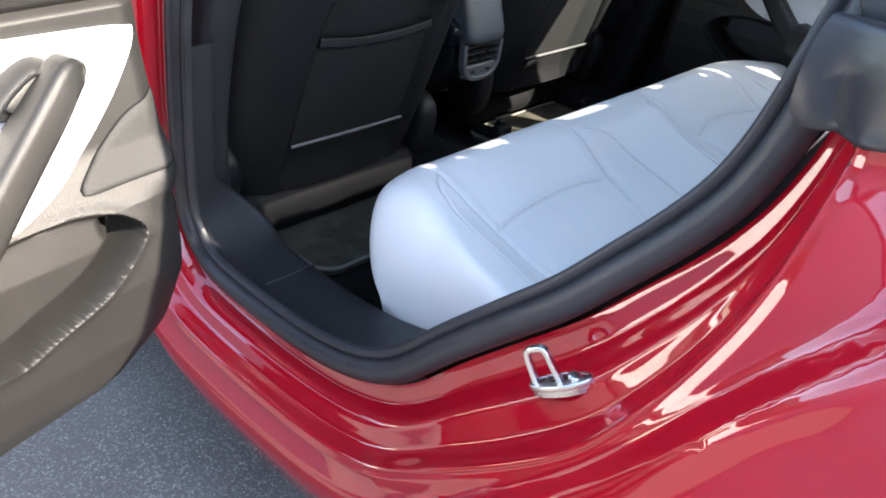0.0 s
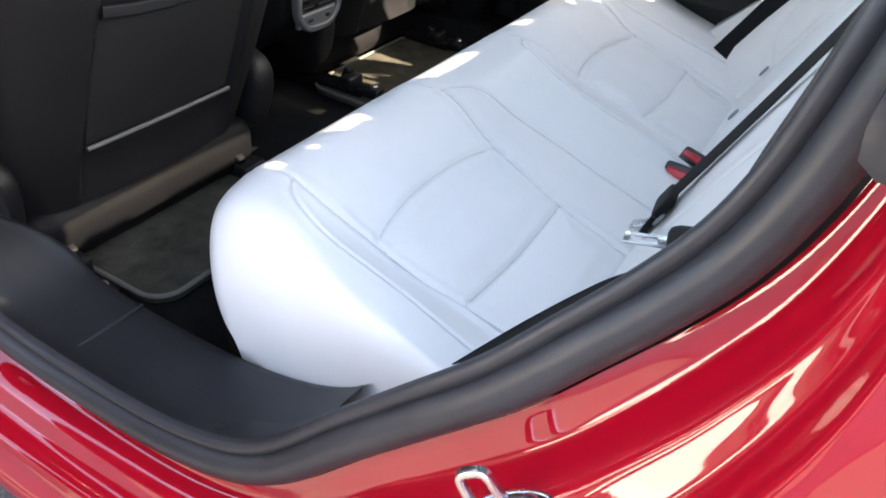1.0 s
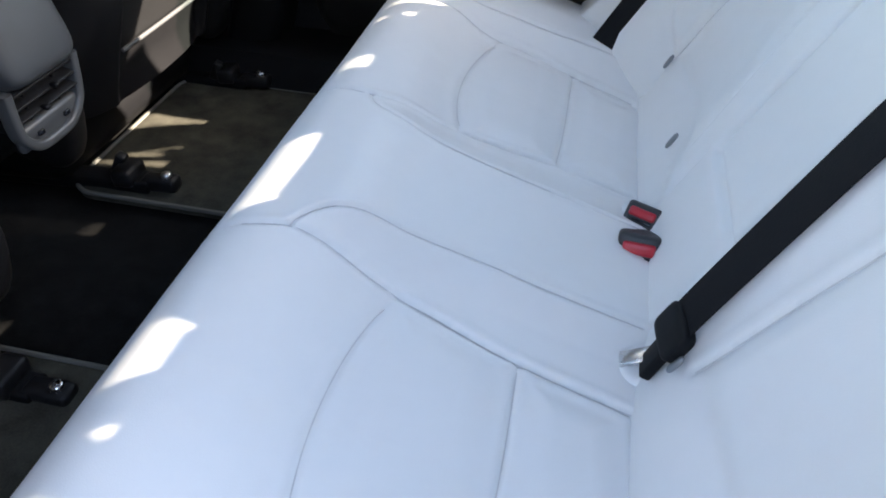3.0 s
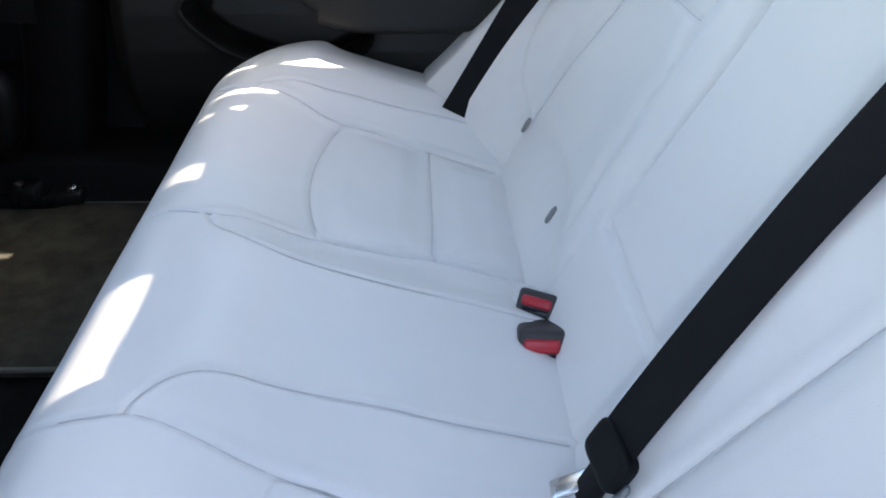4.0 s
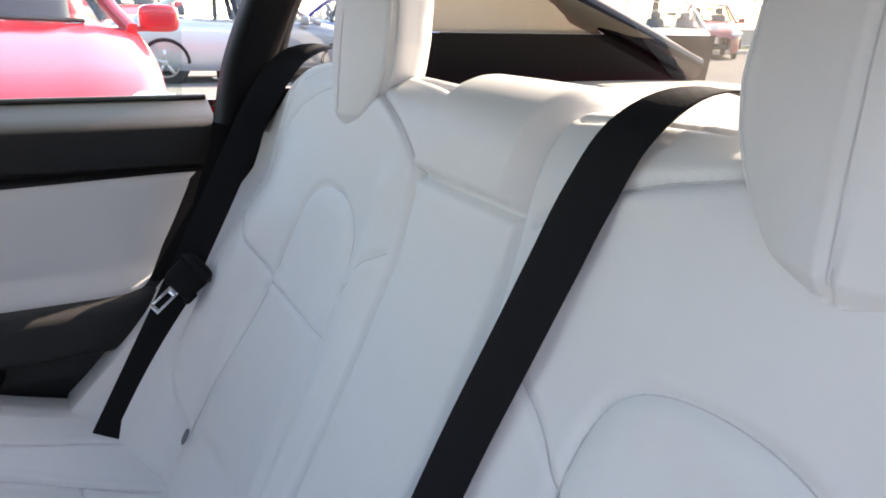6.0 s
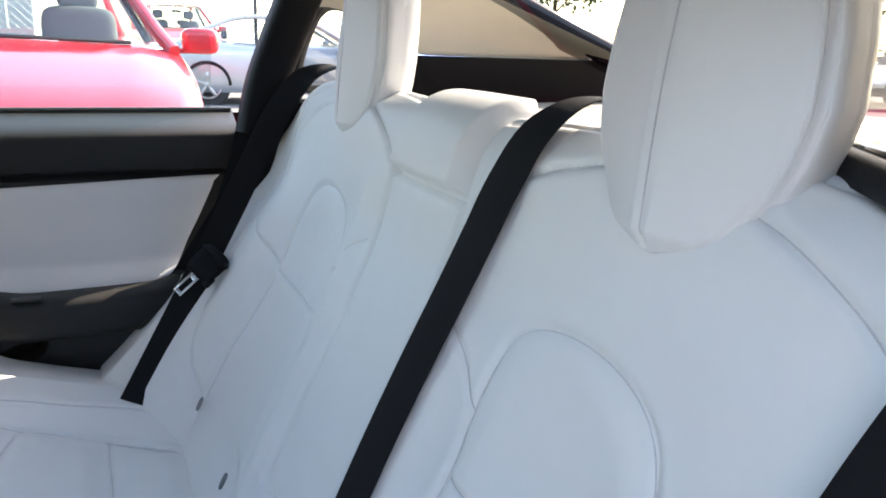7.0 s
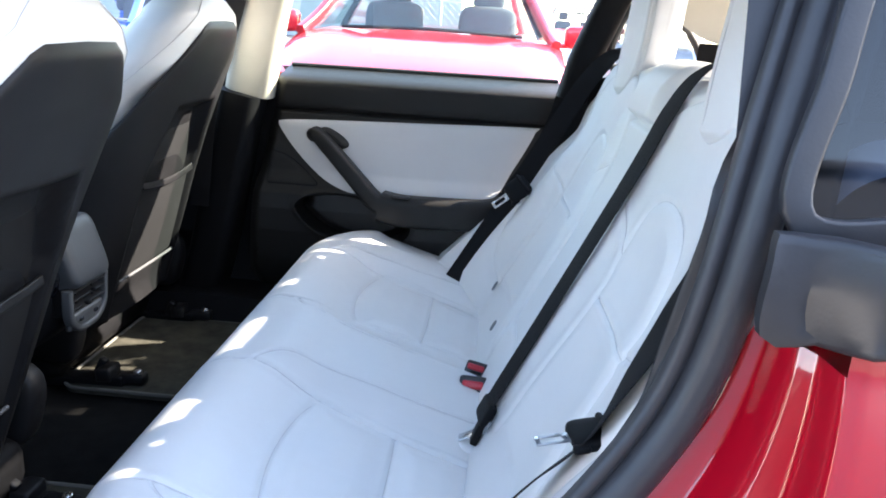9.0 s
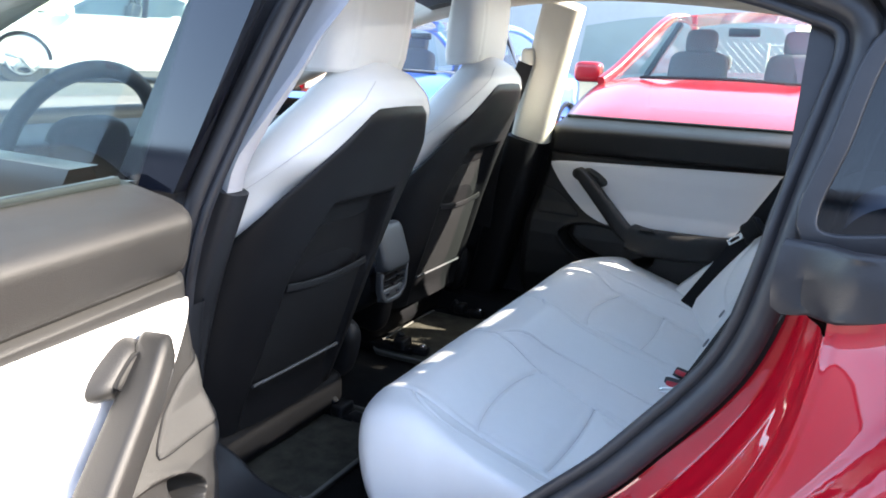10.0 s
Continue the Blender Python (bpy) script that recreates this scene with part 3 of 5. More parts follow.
FRONT = int(np.argmin(PROFILE[:, 0]))
run = np.r_[0, np.cumsum(np.linalg.norm(np.diff(PROFILE, axis=0), axis=1))]
top = ease((run - run[FRONT] - 0.025) / 0.06)[:, None] * np.ones_like(PX)


def mirror(line):
    return [(a, 2 * MID - b) for a, b in line]


HALF = lambda line: [(x, MID + d) for x, d in line]
INSET = HALF([(-0.034, 0.440), (-0.090, 0.455), (-0.152, 0.462), (-0.215, 0.474), (-0.268, 0.476), (-0.285, 0.455), (-0.300, 0.385), (-0.306, 0.320), (-0.302, 0.250), (-0.290, 0.195), (-0.275, 0.163),
              (-0.212, 0.172), (-0.152, 0.181), (-0.052, 0.187), (-0.035, 0.205), (-0.028, 0.320)])
inset = curve(INSET, 140, loop=True)
CREASE_IN = curve(HALF([(-0.478, 0.152), (-0.43, 0.150), (-0.39, 0.143), (-0.35, 0.149), (-0.275, 0.163), (-0.212, 0.172), (-0.152, 0.181), (-0.03, 0.187)]), 70).tolist()
PIPE_IN = curve(HALF([(-0.392, 0.143), (-0.386, 0.126), (-0.371, 0.110), (-0.348, 0.097), (-0.31, 0.089), (-0.20, 0.087), (-0.13, 0.089), (-0.03, 0.088)]), 60).tolist()
CREASE_OUT = curve(HALF([(-0.478, 0.480), (-0.43, 0.478), (-0.40, 0.480), (-0.375, 0.485), (-0.345, 0.485), (-0.298, 0.475), (-0.215, 0.473), (-0.152, 0.464), (-0.05, 0.458)]), 70).tolist()
PIPE_OUT = curve(HALF([(-0.402, 0.481), (-0.390, 0.500), (-0.370, 0.516), (-0.34, 0.527), (-0.29, 0.531), (-0.20, 0.532), (-0.12, 0.538), (-0.02, 0.54)]), 60).tolist()
lines = []
for flip in (False, True):
    g = mirror if flip else (lambda q: q)
    lines += [(g(inset.tolist() + [inset[0].tolist()]), 0.0026, 0.0030), (g(HALF([(-0.152, 0.462), (-0.150, 0.30), (-0.152, 0.182)])), 0.0030, 0.0028),
              (g(CREASE_IN), 0.0030, 0.0028), (g(PIPE_IN), 0.0026, 0.0021), (g(CREASE_OUT), 0.0030, 0.0032), (g(PIPE_OUT), 0.0030, 0.0021)]
lift = np.zeros_like(PX)
for line, deep, wide in lines:
    lift += seam(near(PX, PY, line), deep, wide, 0.0012)
# cross-section from the middle outwards: raised centre pad, hollow seats, raised outer bolsters
DY = np.abs(PY - MID)
swell = np.interp(DY, [0, 0.07, 0.086, 0.10, 0.135, 0.17, 0.19, 0.25, 0.32, 0.40, 0.455, 0.48, 0.505, 0.53, 0.55, 0.59, 0.70], [0.026, 0.027, 0.0265, 0.024, 0.011, 0.003, 0.001, -0.004, -0.007, -0.004, 0.0, 0.006, 0.018, 0.030, 0.037, 0.046, 0.044])
lift += swell * np.where(DY > 0.47, ease((PX + 0.445) / 0.20), ease((PX + 0.425) / 0.11))
for flip in (False, True):
    poly = np.array(mirror(inset.tolist()) if flip else inset)
    d = near(PX, PY, poly.tolist() + [poly[0].tolist()])
    d = np.minimum(d, near(PX, PY, (mirror if flip else (lambda q: q))(HALF([(-0.152, 0.462), (-0.152, 0.182)]))))
    lift += np.where(inside(PX, PY, poly), 0.0085 * ease(d / 0.045), 0)
WR = np.array([[noise.noise((x * 7, y * 7, 1.5)) for y in ys[::6]] for x in PROFILE[::6, 0]])
wi = np.array([np.interp(np.arange(len(ys)), np.arange(0, len(ys), 6), r) for r in WR])
wi = np.stack([np.interp(np.arange(len(PROFILE)), np.arange(0, len(PROFILE), 6), wi[:, j]) for j in range(len(ys))], 1)
lift = lift * top + 0.0022 * wi
NEAR = ROLL * (1 - 0.62 * ease((PX + 0.36) / 0.16))
over = np.clip(np.maximum((YL + NEAR - PY) / NEAR, (PY - (YR - 0.03)) / 0.03), 0, 1)
keep = np.maximum(1 - over**2.4, 0) ** (1 / 2.4)
CZ = np.where(PZ > 0.385, 0.385 + (PZ + lift - 0.385) * keep, PZ)
# the front corners are rounded in plan
ROUND = 0.17
turn = np.clip((np.abs(PY - 0.045) - (0.652 - ROUND)) / ROUND, 0, 1)
CXX = PX + (ROUND - np.sqrt(np.maximum(ROUND**2 - (turn * ROUND) ** 2, 0))) * 0.68 * ease((-0.24 - PX) / 0.20)
cushion_pts = np.stack([CXX, PY, CZ], -1)


def on_cushion(x, y):
    """The spot of the cushion's top at (x, y) of its flat plan."""
    u = float(np.interp(x, PROFILE[FRONT:, 0], np.arange(FRONT, len(PROFILE))))
    v = float(np.interp(y, ys, np.arange(len(ys))))
    i, j = min(int(u), len(PROFILE) - 2), min(int(v), len(ys) - 2)
    c = cushion_pts[i : i + 2, j : j + 2]
    return (c[0, 0] * (1 - v + j) + c[0, 1] * (v - j)) * (1 - u + i) + (c[1, 0] * (1 - v + j) + c[1, 1] * (v - j)) * (u - i)


def threads(spots, parent):
    """Rows of thread along a seam."""
    q = np.array(spots, float)
    for _ in range(4):
        q[1:-1] = 0.25 * q[:-2] + 0.5 * q[1:-1] + 0.25 * q[2:]
    return part("stitching", sweep(curve(q, len(q) * 2), circle(0.00055, 5), up=(0.1, 0.2, 1)), THREAD, parent, "fine pale seam thread")


end_wall = cushion_pts[:, :1] * (1, 1, 0) + np.array((0, 0.004, 0.366))
part("cushion", grid(np.concatenate([end_wall, cushion_pts], 1)), LEATHER, seat, "white leather bench cushion with seams and piping")


BACK = curve([(-0.055, 0.385), (-0.03, 0.44), (0.0, 0.50), (0.058, 0.624), (0.117, 0.748), (0.145, 0.81), (0.176, 0.879), (0.198, 0.955), (0.214, 1.005), (0.238, 1.032),
              (0.272, 1.040), (0.310, 1.028), (0.345, 1.0), (0.36, 0.96)], 290)
PEAK = int(np.argmax(BACK[:, 1])) - 2
yb = np.arange(-0.665, 0.7055, 0.0032)
BZ, BY = np.meshgrid(BACK[:, 1], yb, indexing="ij")
BX = np.repeat(BACK[:, 0][:, None], len(yb), 1)
far = np.r_[0, np.cumsum(np.linalg.norm(np.diff(BACK, axis=0), axis=1))]
ST = np.repeat(far[:, None], len(yb), 1)
front = ease((1.036 - BZ) / 0.03) * (ST < 0.72)
z_at = lambda z: float(np.interp(z, BACK[:PEAK, 1], far[:PEAK]))
UP = lambda line: [(b, z_at(z)) for b, z in line]
ACROSS = lambda line: [(MID + d, z) for d, z in line]
BIN = ACROSS([(0.185, 0.50), (0.200, 0.60), (0.213, 0.69), (0.220, 0.745), (0.217, 0.80), (0.223, 0.848), (0.241, 0.878), (0.277, 0.894), (0.33, 0.899), (0.38, 0.890), (0.415, 0.868),
              (0.434, 0.83), (0.441, 0.79), (0.438, 0.745), (0.452, 0.66), (0.468, 0.59), (0.476, 0.51)])
bin_line = curve(BIN, 120)
BOUND = [(0.488, 0.44), (0.500, 0.50), (0.530, 0.55), (0.560, 0.62), (0.585, 0.72), (0.600, 0.81), (0.612, 0.93), (0.600, 1.02)]
bound = curve(BOUND, 60)
blift = np.zeros_like(BX)
back_lines = []
for flip in (False, True):
    g = (lambda q: [(2 * MID - a, b) for a, b in q]) if flip else (lambda q: q)
    for line, deep, wide in ((bin_line.tolist(), 0.0032, 0.0035), (ACROSS([(0.221, 0.746), (0.33, 0.742), (0.438, 0.745)]), 0.0034, 0.003),
                             (curve(ACROSS([(0.595, 0.805), (0.53, 0.776), (0.49, 0.764), (0.442, 0.752)]), 20).tolist(), 0.0028, 0.0035),
                             (curve(ACROSS([(0.128, 0.868), (0.145, 0.858), (0.18, 0.834), (0.218, 0.800)]), 20).tolist(), 0.0028, 0.0035),
                             (curve(ACROSS([(0.107, 0.957), (0.155, 0.985), (0.21, 1.008), (0.28, 1.026)]), 20).tolist(), 0.0045, 0.0036),
                             (curve(ACROSS([(0.36, 1.028), (0.40, 1.022), (0.452, 1.011), (0.495, 0.994), (0.53, 0.974), (0.56, 0.945)]), 20).tolist(), 0.0036, 0.0030)):
        blift += seam(near(BY, ST, UP(g(line))), deep, wide, 0.0012)
        back_lines.append(g(line))
    blift += -0.010 * np.exp(-((near(BY, ST, UP(g(bound.tolist()))) / 0.006) ** 2))
    poly = np.array(UP(g(bin_line.tolist())))
    d = near(BY, ST, poly.tolist() + [poly[0].tolist()])
    blift += np.where(inside(BY, ST, poly), 0.007 * ease(d / 0.03), 0)
    c = MID - 0.33 if flip else MID + 0.33
    blift += -0.024 * np.exp(-(((BY - c) / 0.13) ** 2)) * ease((BZ - 0.42) / 0.1) * ease((0.93 - BZ) / 0.15)
    b = 2 * MID - 0.53 if flip else 0.53
    blift += (0.004 if flip else 0.018) * np.exp(-(((BY - b) / 0.05) ** 2)) * ease((1.0 - BZ) / 0.2)
    wing = np.clip((np.where(flip, MID - BY, BY - MID) - 0.487) / 0.122, 0, 1.05)
    blift += (0.055 if flip else 0.165) * wing * np.clip(1 - (BZ - 0.50) / (0.27 if flip else 0.36), 0, 1.0) ** 1.2 * front * (ease((BZ - 0.405) / 0.075) if flip else 1.0)
ARM = [(0.122, 0.957), (0.128, 0.56), (-0.066, 0.56), (-0.070, 0.957), (0.122, 0.957)]
blift += -0.011 * np.exp(-((near(BY, ST, UP(ARM)) / 0.006) ** 2))
for yy in (0.146, -0.072):
    blift += -0.005 * np.exp(-(((BY - yy) / 0.004) ** 2)) * ease((0.56 - BZ) / 0.02 + 0.3)
blift += 0.010 * np.exp(-((near(BY, ST, UP([(0.17, 0.50), (0.178, 0.93)])) / 0.025) ** 2)) + 0.010 * np.exp(-((near(BY, ST, UP([(-0.13, 0.50), (-0.138, 0.93)])) / 0.025) ** 2))
blift += 0.0025 * np.array([[noise.noise((y * 6, s * 6, 8.0)) for y in yb] for s in far])
# the low centre pad: a swell over the shoulder, its sides running back; piping along the shoulders
S_PAD = z_at(0.957)
pad_in = np.minimum(0.122 - 0.10 * (ST - S_PAD) - BY, BY + 0.070 + 0.05 * (ST - S_PAD))
pad_up = ease((ST - S_PAD) / 0.013)
blift += 0.017 * ease(pad_in / 0.022) * pad_up - 0.007 * np.exp(-((pad_in / 0.004) ** 2)) * pad_up
s_at = lambda x: float(np.interp(x, BACK[:, 0], far))
PIPES = []
for line in ([(0.25, s_at(0.262)), (0.18, s_at(0.255)), (0.112, s_at(0.243))], [(0.43, s_at(0.262)), (0.50, s_at(0.245)), (0.56, s_at(0.222))]):
    for flip in (False, True):
        q = curve([(2 * MID - a if flip else a, b) for a, b in line], 20)
        blift += seam(near(BY, ST, q.tolist()), 0.003, 0.003, 0.0018)
        PIPES.append(q)
nx, nz = np.gradient(BACK[:, 1]), -np.gradient(BACK[:, 0])
nl = np.hypot(nx, nz)
NX, NZ = -(nx / nl)[:, None], -(nz / nl)[:, None]
blift = np.where(ST < 0.76, blift, blift * 0.3)
flatten = np.clip((np.abs(BY - MID) - 0.55) / 0.13, 0, 1) ** 2
BPX = BX + NX * blift
BPZ = BZ + NZ * np.clip(blift, -0.02, 0.02) - 0.05 * flatten * ease((BZ - 0.9) / 0.12)
BPT = np.stack([BPX, BY, BPZ], -1)
fy_mid = (BY[:-1, :-1] + BY[1:, 1:]) / 2
fs_mid = (ST[:-1, :-1] + ST[1:, 1:]) / 2
bl = np.array(UP(bound.tolist()))
edge_y = np.interp(fs_mid, bl[:, 1], bl[:, 0])
wing_r, wing_l = fy_mid > edge_y, fy_mid < 2 * MID - edge_y
spare = (fy_mid < np.interp(fs_mid, [z_at(0.78), z_at(0.85)], [-0.640, -0.650]))
armr = (fy_mid > -0.069) & (fy_mid < 0.125) & (fs_mid > z_at(0.56)) & (fs_mid < z_at(0.957))
padr = (pad_in[:-1, :-1] > 0) & (fs_mid >= z_at(0.957))
part("backrest", chosen(BPT, ~(wing_r | wing_l | armr | padr)), LEATHER, seat, "white leather backrest with stitched inset panels")
cush_ob = [o for o in seat.children if o.name.startswith("cushion")][0]
for line, deep, wide in lines:
    threads([on_cushion(a, b) + np.array((0, 0, 0.0008)) for a, b in curve(line, 80) if a > -0.44], cush_ob)


def back_spot(y, z, off=0.0):
    """The spot of the backrest's front at (y, z), moved forward by off."""
    v, u = float(np.interp(y, yb, np.arange(len(yb)))), float(np.interp(z, BACK[:PEAK, 1], np.arange(PEAK)))
    i, j = int(u), min(int(v), len(yb) - 2)
    c = BPT[i : i + 2, j : j + 2]
    q = (c[0, 0] * (1 - v + j) + c[0, 1] * (v - j)) * (1 - u + i) + (c[1, 0] * (1 - v + j) + c[1, 1] * (v - j)) * (u - i)
    q[0] -= off
    return q


part("armrest", chosen(BPT, armr), LEATHER, seat, "folded white centre armrest")
part("side_bolster", chosen(BPT, wing_r), LEATHER, seat, "white side bolster behind the seat belt")
part("side_bolster", chosen(BPT, wing_l & ~spare), LEATHER, seat, "white side bolster behind the seat belt")
for q in PIPES:
    spots = []
    for y, sv in q:
        i, j = int(np.interp(sv, far, np.arange(len(far)))), int(np.interp(y, yb, np.arange(len(yb))))
        spots.append(BPT[i, j] + np.array((-0.0006, 0, 0.0008)))
    threads(spots, seat)
# lining between the seal of the rear arch and the seat's side
lz = np.linspace(0.375, 1.03, 62)
rz = OPENING[(OPENING[:, 0] > -0.32) & (OPENING[:, 1] < 1.12)]
rz = rz[np.argsort(rz[:, 1])]
ox = np.interp(lz, rz[:, 1], rz[:, 0])
LINE = [(0.375, -0.225, -0.624), (0.41, -0.195, -0.620), (0.458, -0.155, -0.62), (0.517, -0.097, -0.62), (0.567, -0.055, -0.62), (0.618, -0.015, -0.62), (0.657, 0.015, -0.62), (0.69, 0.040, -0.62), (0.721, 0.066, -0.62),
        (0.753, 0.085, -0.618), (0.80, 0.106, -0.615), (0.85, 0.119, -0.607), (0.90, 0.131, -0.600), (0.94, 0.139, -0.598), (0.975, 0.143, -0.598), (1.0, 0.149, -0.606), (1.03, 0.157, -0.628)]
ix, iy = (np.interp(lz, [q[0] for q in LINE], [q[k] for q in LINE]) for k in (1, 2))
iy = iy - 0.015 * ease((lz - 0.55) / 0.10) * ease((1.0 - lz) / 0.05)
oy = side_y(lz) + 0.008
lining = []
for a, b, c, d, z in zip(ox, oy, ix, iy, lz):
    row = []
    for k in np.linspace(0, 1, 26):
        fold = 0.006 * math.sin(9 * k + 26 * z + 2 * noise.noise((k * 3, z * 12, 3))) * math.sin(math.pi * k)
        row.append((a + (c - a) * k - 0.008 * math.sin(math.pi * k) ** 0.8 + 0.6 * fold * float(ease((z - 0.70) / 0.15)), b + (d - b) * k, z))
    row += [(c + 0.012, d + 0.003, z - 0.004), (c + 0.05, d - 0.01, z - 0.02)]
    lining.append(row)
part("pillar_lining", grid(lining), LINING, car, "creased black lining of the rear pillar")


back_ob = [o for o in seat.children if o.name.startswith("backrest")][0]
for line in back_lines:
    threads([back_spot(a, b, 0.0006) for a, b in curve(line, 80)], back_ob)


def back_x(z):
    return float(np.interp(z, BACK[:205, 1], BACK[:205, 0]))


def head_restraint(yc, label):
    zs = [0.978, 0.983, 0.990, 1.0, 1.015, 1.03, 1.05, 1.08, 1.12, 1.16, 1.18, 1.192, 1.198]
    ws = [0.015, 0.038, 0.056, 0.070, 0.083, 0.094, 0.105, 0.112, 0.108, 0.098, 0.084, 0.06, 0.015]
    zz = np.interp(np.linspace(0, 1, 90), np.linspace(0, 1, len(zs)), zs)
    an = np.linspace(-np.pi, np.pi, 300, endpoint=False)
    g = []
    for z in zz:
        w = np.interp(z, zs, ws)
        xf = 0.205 + 0.105 * (z - 1.0) + 0.030 * ease((z - 1.165) / 0.035) ** 2 + 0.010 * ease((0.995 - z) / 0.02)
        xr = 0.292 + 0.10 * (z - 1.0) - 0.05 * ease((z - 1.165) / 0.035)
        xm = xf + 0.045
        y = w * np.where(np.cos(an) > 0, power(np.sin(an), 0.72), power(np.sin(an), 0.60))
        x = np.where(np.cos(an) > 0, xm - (xm - xf) * np.abs(np.cos(an)) ** 0.72, xm + max(xr - xm, 0.005) * np.abs(np.cos(an)) ** 0.55)
        fwd = np.cos(an) > 0
        y = y * (1 - 0.28 * ease(-np.cos(an) * 0.6 + 0.5))
        cr = seam(np.abs(y - 0.004 + 0.03 * (1.08 - z)), 0.0035, 0.0022, 0.0012) + seam(np.abs(np.abs(y) - w * 0.86), 0.0035, 0.0026, 0.0016)
        x = x - np.where(fwd, cr, 0) - np.where(fwd, 0.010 * np.exp(-((y / 0.05) ** 2)), 0)
        g.append(np.stack([x, yc + y, np.full_like(x, z)], 1))
    hr = part("head_restraint", grid(np.array(g), False, True), LEATHER, seat, label)
    half = np.array(g)[:, 75:226]
    for k in (-0.86, 0.0, 0.86):
        pts = []
        for row, z in zip(half[14:-8], zz[14:-8]):
            w = np.interp(z, zs, ws)
            want = 0.004 - 0.03 * (1.08 - z) if k == 0 else k * w * 0.97
            pts.append([float(np.interp(want, row[:, 1] - yc, row[:, 0])) - (0.0006 if k == 0 else 0.0014), yc + want, z])
        pts = np.array(pts)
        if k == 0:
            threads(pts, hr)
        else:
            for _ in range(3):
                pts[1:-1] = 0.25 * pts[:-2] + 0.5 * pts[1:-1] + 0.25 * pts[2:]
            part("piping", sweep(pts, circle(0.0016, 6), up=(1, 0, 0)), LEATHER, hr, "fine leather piping")
    return hr


head_restraint(-0.346, "tall white leather head restraint")
head_restraint(0.350, "tall white leather head restraint")
part("centre_pad", chosen(BPT, padr), LEATHER, seat, "low white padded centre head restraint")
for y in (0.476, 0.227):
    part("anchor_tag", pillow((back_x(0.505) - 0.010, y + 0.004, 0.505), (0.003, 0.0045, 0.013), 0.7, 0.7, (0, 26, 0), 8, 14), SILVER, seat, "small grey child-seat anchor tag")
part("anchor_tag", pillow((back_x(0.50) - 0.010, -0.165, 0.495), (0.003, 0.0045, 0.012), 0.7, 0.7, (0, 26, 0), 8, 14), SILVER, seat, "small grey child-seat anchor tag")
# pocket pad between the cushion and the backrest, where the buckles sit
part("buckle_pad", pillow((-0.012, 0.022, 0.415), (0.055, 0.165, 0.026), 0.4, 0.35, (0, 12, 0), 20, 50), LEATHER, seat, "white padded strip round the buckles")


# ---- belts and buckles ----
def ribbon(pts, wide, n=60, thick=0.0016):
    """Webbing through points (place, direction across)."""
    p = curve([q[0] for q in pts], n)
    run = np.r_[0, np.cumsum([math.dist(u[0], v[0]) for u, v in zip(pts, pts[1:])])]
    a = np.stack([np.interp(np.linspace(0, run[-1], n), run, [q[1][k] for q in pts]) for k in range(3)], 1)
    a /= np.linalg.norm(a, axis=1)[:, None]
    t = np.gradient(p, axis=0)
    t /= np.linalg.norm(t, axis=1)[:, None]
    a -= (a * t).sum(1)[:, None] * t
    a /= np.linalg.norm(a, axis=1)[:, None]
    nrm = np.cross(t, a)
    prof = [(-0.5, 0.3), (-0.46, 0.5), (-0.2, 0.55), (0.2, 0.55), (0.46, 0.5), (0.5, 0.3), (0.5, -0.3), (0.46, -0.5), (-0.46, -0.5), (-0.5, -0.3)]
    g = np.stack([p + a * (u * wide) + nrm * (v * thick) for u, v in prof], 1)
    return grid(g, False, True)


def tongue(parent, tip, along, normal, size=1.0):
    """Steel latch tongue with its slot, and the black sleeve on the webbing; along points from tip to sleeve."""
    ax = np.array(along, float) / np.linalg.norm(along)
    az = np.array(normal, float) - np.dot(normal, ax) * ax
    az /= np.linalg.norm(az)
    m = np.stack([ax, np.cross(az, ax), az], 1) * size
    move = lambda d: ([tuple(m @ np.array(v) + np.array(tip)) for v in d[0]], d[1])
    plate = joined(sheet_of(box((0.042, 0.0055, 0.0028), (0.028, 0.0098, 0), 0.001)), sheet_of(box((0.042, 0.0055, 0.0028), (0.028, -0.0098, 0), 0.001)),
                   sheet_of(box((0.008, 0.025, 0.0028), (0.004, 0, 0), 0.001)), sheet_of(box((0.018, 0.025, 0.0028), (0.050, 0, 0), 0.001)))
    plate = ([(0.055 + (v[0] - 0.055) * 0.82, v[1] * 0.72, v[2]) for v in plate[0]], plate[1])
    sl = part("sleeve", move(joined(pillow((0.082, 0, 0), (0.030, 0.028, 0.010), 0.6, 0.45, (0, 0, 0), 16, 28), sheet_of(box((0.010, 0.058, 0.022), (0.098, 0, 0.002), 0.005)),
                                   sheet_of(box((0.022, 0.012, 0.010), (0.060, -0.026, 0), 0.004)))), BLACK, parent, "black plastic belt sleeve")
    part("tongue", move(plate), STEEL, sl, "bright steel latch tongue")


rb = thing("seat_belt", "black seat belt hanging over the white side bolster", "seat belt", pose(0, 0, 0), "rear seat belts")
AC = (0.80, -0.35, -0.45)
rb_top = [((0.345, 0.585, 1.045), (0.3, -1, 0)), ((0.285, 0.612, 1.060), (0.3, -1, 0)), ((0.236, 0.632, 1.050), (0.4, -0.9, -0.2)), ((0.200, 0.644, 1.018), (0.7, -0.6, -0.4))]
rb_way = rb_top + [((0.228 - 0.355 * k + 0.004 * math.sin(math.pi * k), 0.655 - 0.097 * k, 1.085 - 0.630 * k), AC) for k in np.linspace(0.20, 1.08, 8)]
part("webbing", ribbon(rb_way, 0.047), WEB, rb)
tongue(rb, (-0.034, 0.566, 0.672), (0.75, 0.10, 0.60), (-0.6, -0.75, 0.25))
cb = thing("seat_belt", "black centre seat belt running down the backrest to its buckle", "seat belt", pose(0, 0, 0), "rear seat belts")
